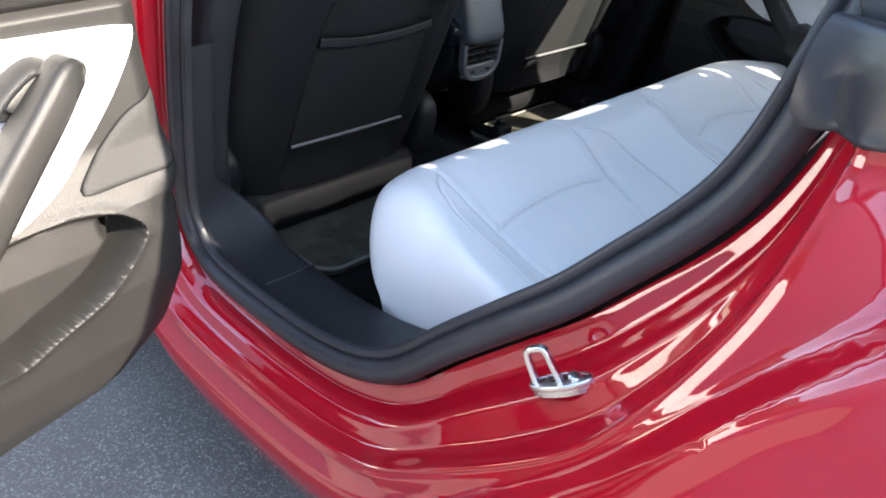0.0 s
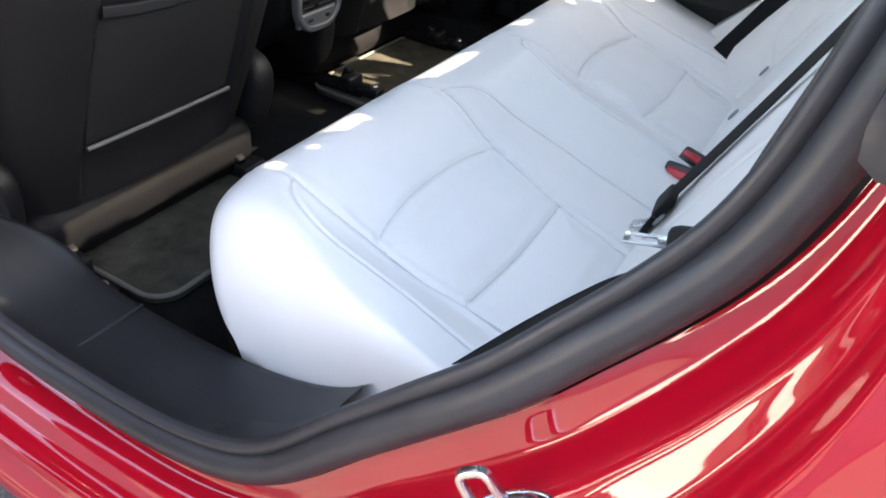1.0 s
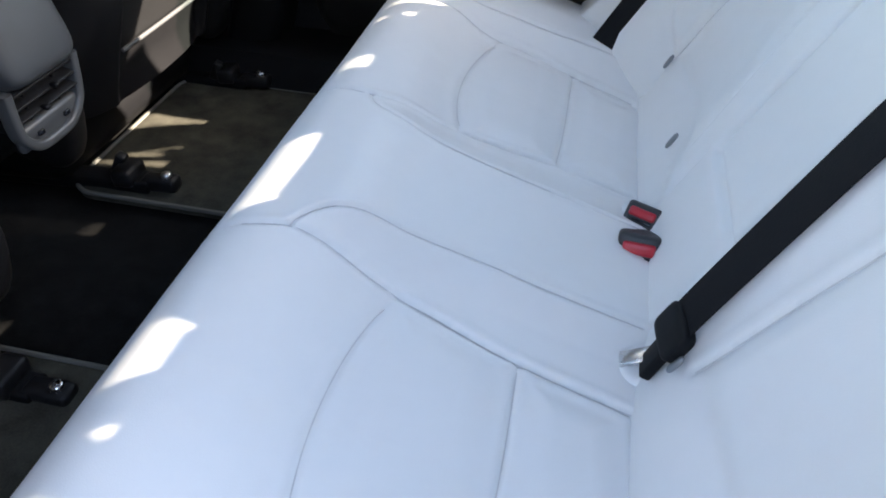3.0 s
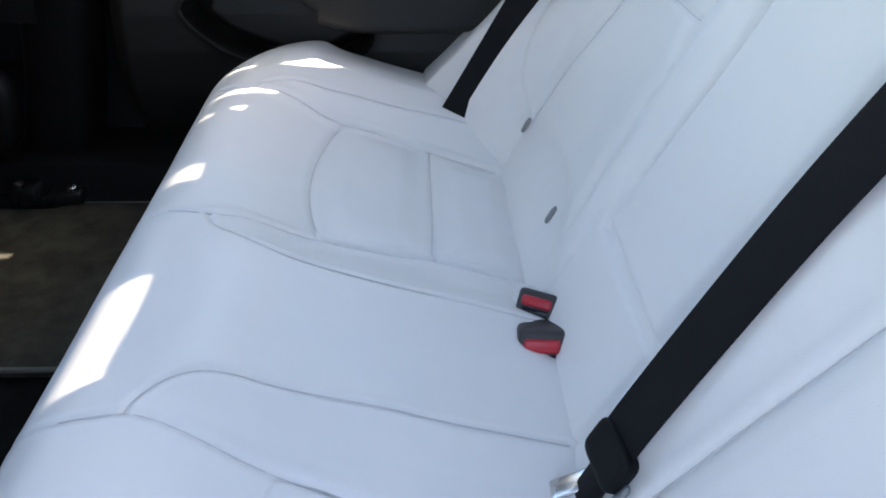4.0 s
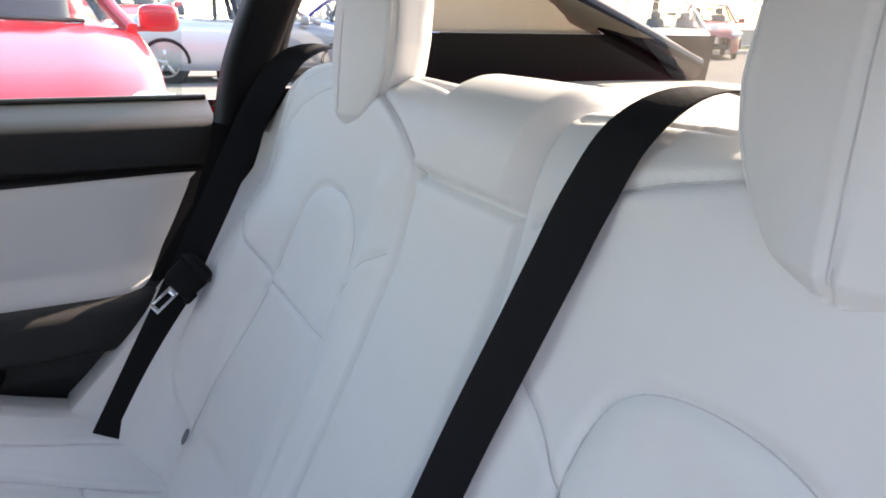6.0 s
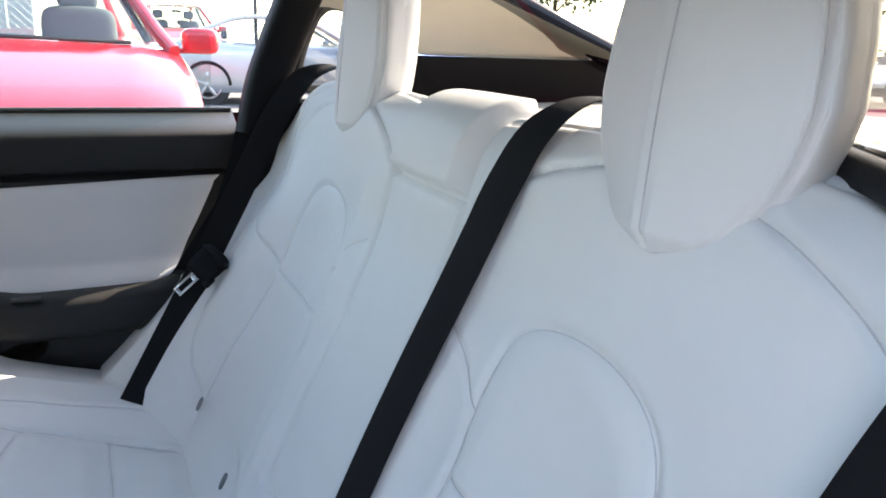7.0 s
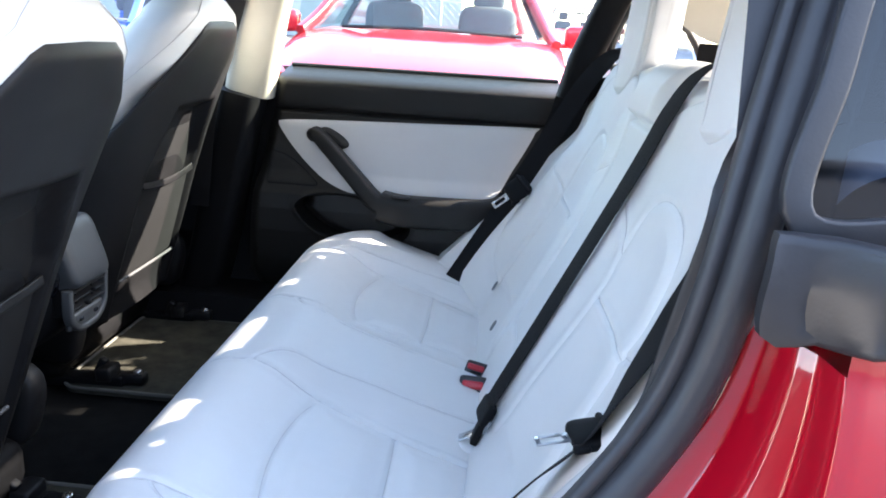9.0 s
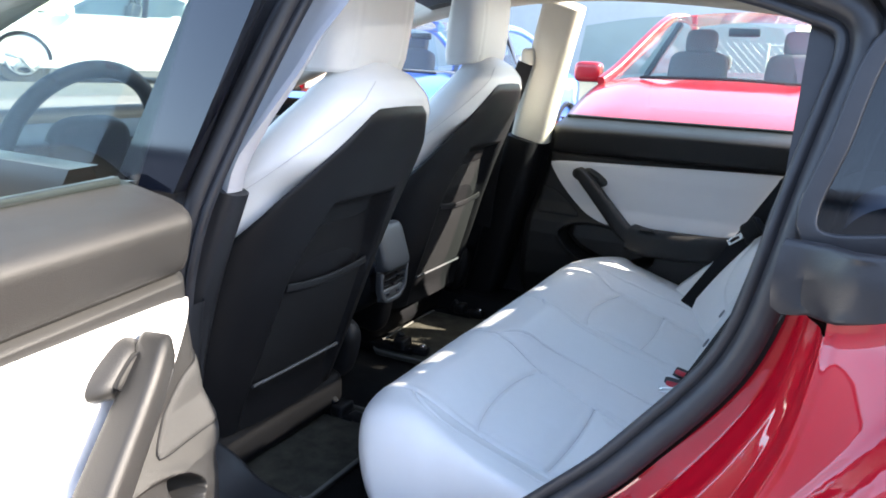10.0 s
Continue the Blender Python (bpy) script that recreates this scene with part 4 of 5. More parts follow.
cw = [((0.365, -0.240, 1.020), (0.3, 1, 0)), ((0.300, -0.212, 1.060), (0.3, 1, 0)), ((0.258, -0.188, 1.066), (0.15, 1, -0.05)), ((0.222, -0.166, 1.038), (-0.1, 1, -0.02))]
way = [(-0.155, 0.99), (-0.145, 0.94), (-0.135, 0.88), (-0.124, 0.80), (-0.120, 0.72), (-0.124, 0.62), (-0.130, 0.55), (-0.134, 0.52)]
hug = np.polyfit([z for _, z in way], [back_spot(y, z, 0.0)[0] for y, z in way], 3)
cw += [((float(np.polyval(hug, z)) - 0.012, y, z), (-0.16, 0.98, 0.02)) for y, z in way]
part("webbing", ribbon(cw, 0.048, 90), WEB, cb)
lo = np.array((-0.013, -0.136, 0.508))
part("anchor", joined(pillow(tuple(lo), (0.008, 0.028, 0.020), 0.4, 0.3, (0, 25, 8), 14, 26), sheet_of(box((0.012, 0.028, 0.045), (lo[0] - 0.010, lo[1], lo[2] - 0.036), 0.003, (0, 20, 0)))), BLACK, cb, "black plastic belt connector")
part("tongue", box((0.044, 0.020, 0.004), (lo[0] - 0.022, lo[1] + 0.012, lo[2] - 0.050), 0.0015, (0, -30, 0)), STEEL, cb, "bright steel latch tongue")
lb = thing("seat_belt", "black seat belt with a steel tongue across the near side bolster", "seat belt", pose(0, 0, 0), "rear seat belts")
part("webbing", ribbon([((0.250, -0.640, 1.060), (-0.4, -0.2, -0.85)), ((0.222, -0.612, 1.052), (-0.3, -0.35, -0.85)), ((0.198, -0.586, 1.022), (-0.05, -0.75, -0.6)), ((0.186, -0.567, 0.970), (0.05, -0.95, -0.25)),
                        ((0.167, -0.551, 0.905), (0.10, -0.98, -0.12)), ((0.143, -0.542, 0.840), (0.10, -0.98, -0.10)), ((0.112, -0.537, 0.770), (-0.10, -0.99, 0.05)), ((0.080, -0.534, 0.700), (-0.36, -0.92, 0.21)),
                        ((0.030, -0.534, 0.645), (-0.31, -0.88, 0.34)), ((-0.031, -0.543, 0.572), (-0.26, -0.90, 0.35)), ((-0.091, -0.558, 0.494), (-0.25, -0.90, 0.35))], 0.047), WEB, lb)
tongue(lb, (0.022, -0.544, 0.698), (0.93, 0.22, 0.10), (-0.60, -0.20, 0.75), 0.82)
part("belt_guide", joined(sheet_of(box((0.062, 0.165, 0.022), (0.275, -0.470, 1.046), 0.009, (0, 0, -36)))), BLACK, lb, "black plastic belt guide")
part("guide_inlay", box((0.036, 0.120, 0.006), (0.275, -0.470, 1.0575), 0.002, (0, 0, -36)), GLOSS_BLACK, lb, "gloss black inlay")


def buckle(at, turn, label, size=(0.047, 0.030, 0.062)):
    t = thing("belt_buckle", label, "belt buckle", pose(*at, *turn), "rear belt buckles")
    w, d, h = size
    part("housing", pillow((0, 0, 0), (w / 2, d / 2, h / 2), 0.22, 0.25, (0, 0, 0), 20, 32), BUCKLE_GREY, t)
    part("button", box((w * 0.74, d * 0.40, 0.010), (0, d * 0.04, h / 2 - 0.002), 0.003), BUCKLE_RED, t, "red release button")
    part("slot", box((w * 0.66, d * 0.14, 0.004), (0, -d * 0.28, h / 2 - 0.0005), 0.001), GLOSS_BLACK, t)
    return t


buckle((-0.036, 0.090, 0.434), (62, 0, -4), "black belt buckle with a red button, before its twin", (0.052, 0.038, 0.096))
buckle((-0.026, 0.138, 0.440), (50, 0, -26), "black belt buckle with a red button, behind its twin")
buckle((-0.022, -0.090, 0.412), (32, 0, -14), "black belt buckle with a red button, latched to a belt")


# ---- front seats ----
def front_seat(name, place, label, foot=0.415):
    """Seat seen from behind; its own x runs from the foot of the back panel, y across."""
    t = thing(name, label, "car seat", place, "front seats")
    zs = [0.32, 0.45, 0.55, 0.65, 0.80, 0.90, 0.97, 1.03, 1.07, 1.10, 1.118]
    ws = [0.205, 0.225, 0.243, 0.252, 0.250, 0.236, 0.214, 0.178, 0.140, 0.095, 0.02]
    hs = [0.085, 0.10, 0.115, 0.125, 0.125, 0.118, 0.105, 0.088, 0.070, 0.050, 0.02]
    bz = [0.32, 0.50, 0.70, 0.80, 0.90, 0.97, 1.03, 1.06, 1.09, 1.118]
    bx = [-0.044, 0.022, 0.096, 0.138, 0.187, 0.224, 0.249, 0.252, 0.238, 0.205]

    def ring(z, an, off=0.0):
        w, h = np.interp(z, zs, ws), np.interp(z, zs, hs)
        x = np.interp(z, bz, bx) - h + (h + off) * power(np.cos(an), 0.78)
        y = (w + off) * power(np.sin(an), 0.84)
        return np.stack([x, y, np.full_like(np.asarray(x), z)], -1)

    zz = np.interp(np.linspace(0, 1, 80), np.linspace(0, 1, len(zs)), zs)
    an = np.linspace(-np.pi, np.pi, 96, endpoint=False)

    def core(z):
        g = ring(z, an)
        hide = ease((np.cos(an) + 0.1) / 0.3) * float(ease((0.97 - z) / 0.08))
        g[:, 0] -= 0.034 * hide + 0.05 * float(ease((0.52 - z) / 0.1))
        g[:, 1] *= 1 + 0.10 * ease(-np.cos(an) / 0.5) * float(ease((0.98 - z) / 0.15))
        return g

    part("backrest", grid(np.array([core(z) for z in zz]), False, True), LEATHER, t, "white leather backrest cover")
    # black shell over the rear, cut off in a tall tapered top
    ph = np.linspace(-1.95, 1.95, 181)

    def top_z(p):
        return float(np.interp(abs(p), [0, 0.38, 0.48, 0.56, 0.80, 1.10, 1.45, 1.95], [1.046, 1.044, 1.034, 1.012, 0.945, 0.868, 0.792, 0.70]))

    rows = 100
    shell = np.zeros((rows, len(ph), 3))
    for j, p in enumerate(ph):
        for i, k in enumerate(np.linspace(0, 1, rows)):
            z = foot + (top_z(p) - foot) * k
            rim = 0.006 * (1 - max(0.0, (k - 0.95) / 0.05) ** 2) * (1 - max(0.0, (abs(p) - 1.75) / 0.2) ** 2)
            q = ring(z, np.array([p]), 0.001 + rim)[0]
            wv = abs(q[1]) - np.interp(z, [0.50, 0.75, 0.86], [0.150, 0.138, 0.105])
            q[0] -= (0.024 + 0.016 * float(ease((z - 0.66) / 0.16))) * float(ease(-wv / 0.020)) * float(ease((0.880 - z) / 0.020)) * float(ease((z - 0.37) / 0.10))
            shell[i, j] = q
    part("back_shell", grid(shell), SHELL, t, "black plastic seat back shell")

    # map pocket with its elastic hem and pale lower rim
    def on_pocket(a, b, lift=0.0):
        return (0.36 * (b - 0.50) + 0.002 - 0.10 * a * a + lift, a, b)

    pk = part("map_pocket", grid([[on_pocket(a, b, 0.003 + 0.010 * math.sin(math.pi * min(1, (b - 0.505) / 0.3)) * (1 - (a / 0.14) ** 2)) for b in np.linspace(0.507, 0.702, 18)] for a in np.linspace(-0.134, 0.134, 22)]), POCKET_CLOTH, t, "dark grey map pocket")
    part("hem", sweep([on_pocket(a, 0.702 + 0.012 * (a / 0.13) ** 2, 0.012) for a in np.linspace(-0.128, 0.128, 26)], round_rect(0.006, 0.016, 0.003)), SHELL, pk)
    part("rim", sweep([on_pocket(a, 0.503, 0.010) for a in np.linspace(-0.136, 0.136, 20)], round_rect(0.006, 0.007, 0.0028)), RIM_GREY, pk, "grey rim under the pocket")
    wide = lambda b: float(np.interp(b, [0.69, 0.75, 0.855], [0.136, 0.132, 0.098]))
    part("back_panel", grid([[on_pocket(u * wide(b), b, -0.006 + 0.004 * (1 - u * u)) for b in np.linspace(0.690, 0.855, 14)] for u in np.linspace(-1, 1, 22)]), POCKET_CLOTH, t, "dark grey recessed back panel")
    # head restraint
    hz = [1.100, 1.106, 1.125, 1.20, 1.27, 1.31, 1.328, 1.335]
    hw = [0.112, 0.118, 0.122, 0.124, 0.120, 0.106, 0.07, 0.01]
    hh = [0.044, 0.048, 0.052, 0.054, 0.050, 0.042, 0.026, 0.006]
    g = []
    for z in np.interp(np.linspace(0, 1, 46), np.linspace(0, 1, len(hz)), hz):
        w, h = np.interp(z, hz, hw), np.interp(z, hz, hh)
        y = w * power(np.sin(an), 0.5)
        x = 0.143 + 0.15 * (z - 1.1) + h * power(np.cos(an), 0.55) + np.where(np.cos(an) > 0, seam(np.abs(np.abs(y) - 0.074), 0.003, 0.003, 0.001), 0)
        g.append(np.stack([x, y, np.full_like(x, z)], 1))
    part("head_restraint", grid(np.array(g), False, True), LEATHER, t, "white leather head restraint")
    # shoulder seam over the white cover
    for sy in (-1, 1):
        spots = [ring(z, np.array([sy * a]), 0.0012)[0] for a, z in zip(np.linspace(0.55, 1.75, 40), np.linspace(1.088, 0.86, 40))]
        part("stitching", sweep(curve(spots, 60), circle(0.0008, 5), up=(0.1, 0.2, 1)), THREAD, t, "fine pale seam thread")
    # seat base, recline covers, rails
    # driver's base is lengthened as an added block keeping sun off the mat
    reach = 0.075 if foot < 0.41 else 0.0
    part("seat_cushion", pillow((-0.39, 0, 0.44), (0.28, 0.26, 0.085), 0.4, 0.35, (0, -6, 0), 20, 36), LEATHER, t)
    part("seat_base", boxes(((0.46 + reach, 0.46, 0.10), (-0.33 + reach / 2, 0, 0.352), 0.03)), BLACK, t)
    for s in (-1, 1):
        part("recliner_cover", pillow((-0.075, s * 0.250, 0.445), (0.062, 0.030, 0.080), 0.7, 0.55, (0, 14, 0), 18, 28), SHELL, t, "rounded black recliner cover")
        rl = part("rail", boxes(((0.62, 0.040, 0.022), (-0.28, s * 0.19, 0.300), 0.004)), BLACK, t, "black seat rail")
        part("rail_foot", boxes(((0.060, 0.030, 0.024), (0.045, s * 0.19, 0.302), 0.006), ((0.035, 0.052, 0.030), (-0.010, s * 0.19, 0.316), 0.006), ((0.018, 0.018, 0.040), (-0.030, s * 0.178, 0.325), 0.004, (0, 30, 0))), SHELL, rl, "black plastic rail foot")
        part("bolt", pillow((0.058, s * 0.19, 0.316), (0.009, 0.009, 0.006), 0.6, 1.0, (0, 0, 0), 8, 14), STEEL, rl)
    return t


front_seat("driver_seat", pose(-0.737, -0.387, 0), "white leather driver seat with a black shell and map pocket", 0.40)
front_seat("passenger_seat", pose(-0.800, 0.415, 0.008, 0, -4.2, 0), "white leather passenger seat with a black shell, pocket sunlit")

# ---- centre console ----
con = thing("centre_console", "black centre console with rear air vents in a silver frame", "console", pose(-0.735, -0.012, -0.018))
ca = np.linspace(0, 2 * np.pi, 48, endpoint=False)
rows_c = []
for z in np.r_[np.linspace(0.300, 0.66, 22), 0.675, 0.682]:
    back = float(np.interp(z, [0.30, 0.40, 0.47, 0.52, 0.56, 0.60, 0.66, 0.682], [-0.34, -0.26, -0.155, -0.070, -0.028, -0.016, -0.022, -0.05]))
    w = float(np.interp(z, [0.30, 0.45, 0.55, 0.64, 0.682], [0.075, 0.080, 0.078, 0.076, 0.060]))
    rows_c.append(np.stack([(back - 0.85) / 2 + (back + 0.85) / 2 * power(np.cos(ca), 0.35), w * power(np.sin(ca), 0.35), np.full_like(ca, z)], 1))
part("body", grid(np.array(rows_c), False, True), BLACK, con)
part("lid", pillow((-0.13, 0, 0.695), (0.135, 0.082, 0.035), 0.4, 0.35, (0, 22, 0), 16, 30), GLOSS_BLACK, con, "dark glossy sloping rear cover")
part("cover", joined(pillow((-0.020, 0, 0.690), (0.035, 0.060, 0.060), 0.35, 0.35, (0, -18, 0), 16, 26)), CONSOLE_GREY, con, "grey cover over the vents")
fr = curve([(-0.058, 0.640), (-0.056, 0.600), (-0.050, 0.580), (-0.030, 0.563), (0, 0.560), (0.030, 0.563), (0.050, 0.580), (0.056, 0.600), (0.058, 0.640)], 50)
part("vent_frame", joined(sweep([(0.004 + 0.05 * (0.60 - b) * -1, a, b) for a, b in fr], round_rect(0.012, 0.018, 0.004), up=(1, 0, 0)),
                          sheet_of(box((0.012, 0.108, 0.030), (0.000, 0, 0.577), 0.005, (0, 8, 0)))), VENT_SILVER, con, "silver vent frame")
part("vent_box", box((0.020, 0.108, 0.062), (-0.016, 0, 0.618), 0.003), BLACK, con)
for k in range(3):
    part("slat", box((0.016, 0.104, 0.0035), (0.004, 0, 0.604 + 0.015 * k), 0.001, (0, 14, 0)), SHELL, con)
for s in (-1, 1):
    part("vane", box((0.010, 0.0030, 0.050), (-0.002, 0.026 * s, 0.618), 0.001), BLACK, con)
    part("tab", box((0.010, 0.008, 0.006), (0.014, 0.012 * s, 0.612 + 0.008 * s), 0.002), BLACK, con)
    part("charge_port", box((0.004, 0.010, 0.006), (0.0075, 0.024 * s, 0.577), 0.001), GLOSS_BLACK, con, "small dark charging port")

# ---- doors: own x from the hinge end to the rear, y towards the cabin ----
def car_door(name, place, side, label):
    """side +1: the cabin lies towards +y of the closed door; -1: mirrored."""
    t = thing(name, label, "car door", place, "rear doors", "structure")
    zk = [0.335, 0.350, 0.40, 0.46, 0.54, 0.60, 0.64, 0.67, 0.70, 0.80, 0.848, 0.856, 0.864, 0.875, 0.90, 0.922, 0.934, 0.944, 0.955, 0.962, 0.968]
    hk = [-0.045, -0.005, 0.026, 0.048, 0.058, 0.058, 0.050, 0.034, 0.016, 0.003, 0.002, -0.008, 0.004, 0.010, 0.016, 0.020, 0.016, -0.004, -0.050, -0.080, -0.105]
    sf = lambda z: float(np.interp(z, [0.335, 0.362, 0.384, 0.445, 0.518, 0.64, 0.85, 0.97], [0.27, 0.18, 0.075, 0.02, -0.010, -0.006, 0.0, 0.004])) if side > 0 else float(np.interp(z, [0.375, 0.42, 0.64, 0.85, 0.97], [-0.045, -0.060, -0.045, 0.0, 0.02]))
    sr = lambda z: float(np.interp(z, [0.335, 0.42, 0.48, 0.56, 0.66, 0.80, 0.97], [0.36, 0.42, 0.47, 0.56, 0.63, 0.70, 0.745]))
    POCKET = curve([(0.074, 0.600), (0.084, 0.626), (0.12, 0.645), (0.169, 0.651), (0.227, 0.649), (0.33, 0.635), (0.38, 0.600), (0.37, 0.54), (0.263, 0.500), (0.197, 0.518), (0.125, 0.549)], 80, loop=True)

    def at(s, z, lift=0.0, shape=True):
        h = float(np.interp(z, zk, hk)) if shape else 0.0
        h -= 0.030 * float(ease((0.03 - (s - sf(z))) / 0.05)) + (0.034 * float(ease((0.075 - (s - sf(z))) / 0.09)) * float(ease((0.66 - z) / 0.05)) if side > 0 else 0.0)
        return (s, side * (h + lift), z)

    zz = np.unique(np.r_[np.linspace(0.335, 0.966, 90), np.linspace(0.845, 0.868, 12), np.linspace(0.49, 0.66, 70)])
    g = np.array([[at(sf(z) + (sr(z) - sf(z)) * k, z) for k in np.linspace(0, 1, 230)] for z in zz])
    S, Z = g[:, :, 0], g[:, :, 2]
    d = near(S, Z, POCKET.tolist() + [POCKET[0].tolist()])
    floor_d = near(S, Z, POCKET[np.r_[44:80, 0:4]].tolist())
    hole = inside(S, Z, POCKET) * ease(d / 0.010) * (0.16 + 0.84 * ease(1 - (floor_d - 0.004) / 0.040))
    g[:, :, 1] -= side * 0.065 * hole - side * 0.0025 * np.exp(-((d / 0.007) ** 2))
    part("panel", grid(g), DOOR_TRIM, t, "black moulded door panel with a map pocket")
    WHITE = curve([(0.018, 0.815), (0.026, 0.826), (0.10, 0.832), (0.40, 0.842), (0.68, 0.850), (0.690, 0.842), (0.672, 0.80), (0.64, 0.74), (0.595, 0.668), (0.50, 0.655), (0.34, 0.655),
                   (0.245, 0.652), (0.19, 0.662), (0.125, 0.695), (0.06, 0.757)], 130, loop=True)
    part("insert", patch(WHITE, lambda a, b, l=0.0: at(a, b, l + 0.004), 20, 0.005, 14), WHITE_TRIM, t, "smooth white leather insert")
    SPK = curve([(-0.003, 0.745), (0.012, 0.744), (0.038, 0.737), (0.062, 0.724), (0.095, 0.698), (0.126, 0.673), (0.122, 0.664), (0.070, 0.664), (0.015, 0.664), (-0.004, 0.667), (-0.006, 0.71)], 60, loop=True)
    part("speaker_grille", patch(SPK, lambda a, b, l=0.0: at(a, b, l + 0.001), 12, 0.004, 10), GRILLE, t, "fine perforated speaker grille")
    part("grille_edge", sweep([at(a, b, 0.0005) for a, b in SPK], circle(0.0014, 5), up=(0, 1, 0), loop=True), BLACK, t, "dark joint round the speaker")
    # pull handle running down into the armrest
    pull = curve([(0.112, 0.786, 0.008), (0.116, 0.798, 0.026), (0.130, 0.800, 0.042), (0.164, 0.770, 0.052), (0.220, 0.712, 0.058), (0.280, 0.650, 0.064), (0.325, 0.622, 0.068)], 50)
    ph = part("pull_handle", sweep([(a, side * c, b) for a, b, c in pull], round_rect(0.037, 0.042, 0.010, 5), up=(0, 1, 0), scale=np.interp(np.linspace(0, 1, 50), [0, 0.08, 0.25, 1], [0.55, 0.85, 1.0, 1.25])), DOOR_TRIM, t, "padded black pull handle")
    part("piping", sweep([(a - 0.007, side * (c + 0.0195), b - 0.008) for a, b, c in pull[9:46]], circle(0.0022, 6), up=(0, 1, 0)), DOOR_TRIM, ph, "stitched edge of the handle")
    arm = curve([(0.305, 0.628, 0.050), (0.36, 0.620, 0.056), (0.46, 0.620, 0.056), (0.56, 0.622, 0.048), (0.600, 0.628, 0.02)], 40)
    part("armrest", sweep([(a, side * c, b) for a, b, c in arm], round_rect(0.080, 0.085, 0.022, 5), up=(0, side, 0)), DOOR_TRIM, t, "padded black armrest")
    sw = curve([(0.118, 0.800), (0.130, 0.815), (0.150, 0.818), (0.180, 0.804), (0.206, 0.784), (0.208, 0.768), (0.180, 0.758), (0.150, 0.762)], 40, loop=True)
    bz = part("switch_bezel", patch(sw, lambda a, b, l=0.0: at(a, b, l + 0.004), 14, 0.028, 4), DOOR_TRIM, t, "black switch surround")
    bt = curve([(0.148, 0.803), (0.157, 0.805), (0.184, 0.788), (0.187, 0.779), (0.152, 0.776)], 30, loop=True)
    part("window_switch", patch(bt, lambda a, b, l=0.0: at(a, b, l + 0.0335), 6, 0.0015, 5), DOOR_TRIM, bz, "small window switch")
    part("switch_joint", sweep([at(a, b, 0.0345) for a, b in bt], circle(0.0012, 5), up=(0, 1, 0), loop=True), BLACK, bz)
    part("door_switch", box((0.044, 0.016, 0.006), (0.360, side * 0.090, 0.663), 0.002), BUCKLE_GREY, t, "small grey door switch")
    # outer skin, ends and window
    zo = np.linspace(0.34, 0.925, 14)
    skin = [[(sf(z) - 0.02 + (sr(z) - sf(z) + 0.05) * k, -side * (0.165 + 0.02 * math.sin(math.pi * (z - 0.34) / 0.62)), z) for k in np.linspace(0, 1, 14)] for z in zo]
    part("outer_skin", grid(skin), PAINT, t, "glossy red outer door skin")
    part("door_end", grid([[(sf(z) - 0.02 * k + 0.004, -side * (0.006 + (0.02 + 0.145 * k)), z) for k in np.linspace(0, 1, 5)] for z in zo]), RUBBER, t, "black door end")
    part("door_end", grid([[(sr(z) + 0.03 * k, -side * (0.165 * k + 0.0), z) for k in np.linspace(0, 1, 5)] for z in zo]), PAINT, t, "red painted door end")
    gl = np.array([[((0.02 + 0.085 * v if side < 0 else 0.000 + 0.01 * v) + (0.70 - 0.02 - 0.085 * v - 0.14 * max(0, v - 0.45) ** 1.5) * u, -side * (0.088 - 0.13 * v), 0.94 + 0.30 * v + 0.03 * math.sin(math.pi * u) * v) for u in np.linspace(0, 1, 14)] for v in np.linspace(0, 1, 12)])
    inner = gl.copy()
    inner[:, :, 1] += side * 0.004
    part("window_glass", joined(grid(gl), grid(inner[::-1])), GLASS, t, "raised door window glass")
    part("top_cap", grid([[(s, -side * b, c) for b, c in ((0.167, 0.915), (0.160, 0.940), (0.120, 0.958), (0.090, 0.960))] for s in np.linspace(-0.01, 0.77, 16)]), RUBBER, t, "black trim along the window sill")
    part("window_strip", sweep([(s, -side * 0.085, 0.966) for s in np.linspace(0.03, 0.74, 20)], round_rect(0.014, 0.010, 0.004)), RUBBER, t, "rubber window strip")
    return t


GRILLE = material("speaker_mesh", (0.026, 0.026, 0.026), 0.6, vary=0.1, scale=20, grain=0.5, grain_scale=1100, kind="pebble", spec=0.3, speck=(0.006, 0.006, 0.006), speck_scale=1500)
car_door("door_1", pose(-0.496, -0.877, 0.004, 0, 0, -80), 1, "open car door with white insert, its black trim sunlit")
car_door("door_2", pose(-0.622, 0.745, 0), -1, "closed far-side car door with white insert")

# ---- dashboard, steering wheel and what shows past the front seats ----
dash = thing("dashboard", "black dashboard with a slim pale trim strip", "dashboard", pose(-1.55, MID, 0))
part("top", pillow((-0.05, 0, 0.84), (0.22, 0.70, 0.07), 0.4, 0.2, (0, 0, 0), 18, 40), BLACK, dash)
part("strip", box((0.03, 1.28, 0.035), (0.165, 0, 0.845), 0.010), WHITE_TRIM, dash, "pale trim strip")
part("lower", box((0.2, 1.30, 0.36), (-0.02, 0, 0.62), 0.05), BLACK, dash)
wheel = thing("steering_wheel", "black leather steering wheel with a small silver emblem", "steering wheel", pose(-1.30, -0.42, 0.905, 0, -68, 0))
an = np.linspace(0, 2 * np.pi, 48, endpoint=False)
part("rim", sweep([(0.185 * math.cos(a), 0.188 * math.sin(a), 0) for a in an], circle(0.019, 12), loop=True), SOFT_BLACK, wheel)
hub = part("hub", pillow((-0.01, 0, -0.01), (0.085, 0.100, 0.03), 0.5, 0.6, (0, 0, 0), 14, 28), BLACK, wheel)
for sy in (-1, 1):
    part("spoke", box((0.04, 0.11, 0.016), (0.0, 0.125 * sy, -0.008), 0.006), BLACK, wheel)
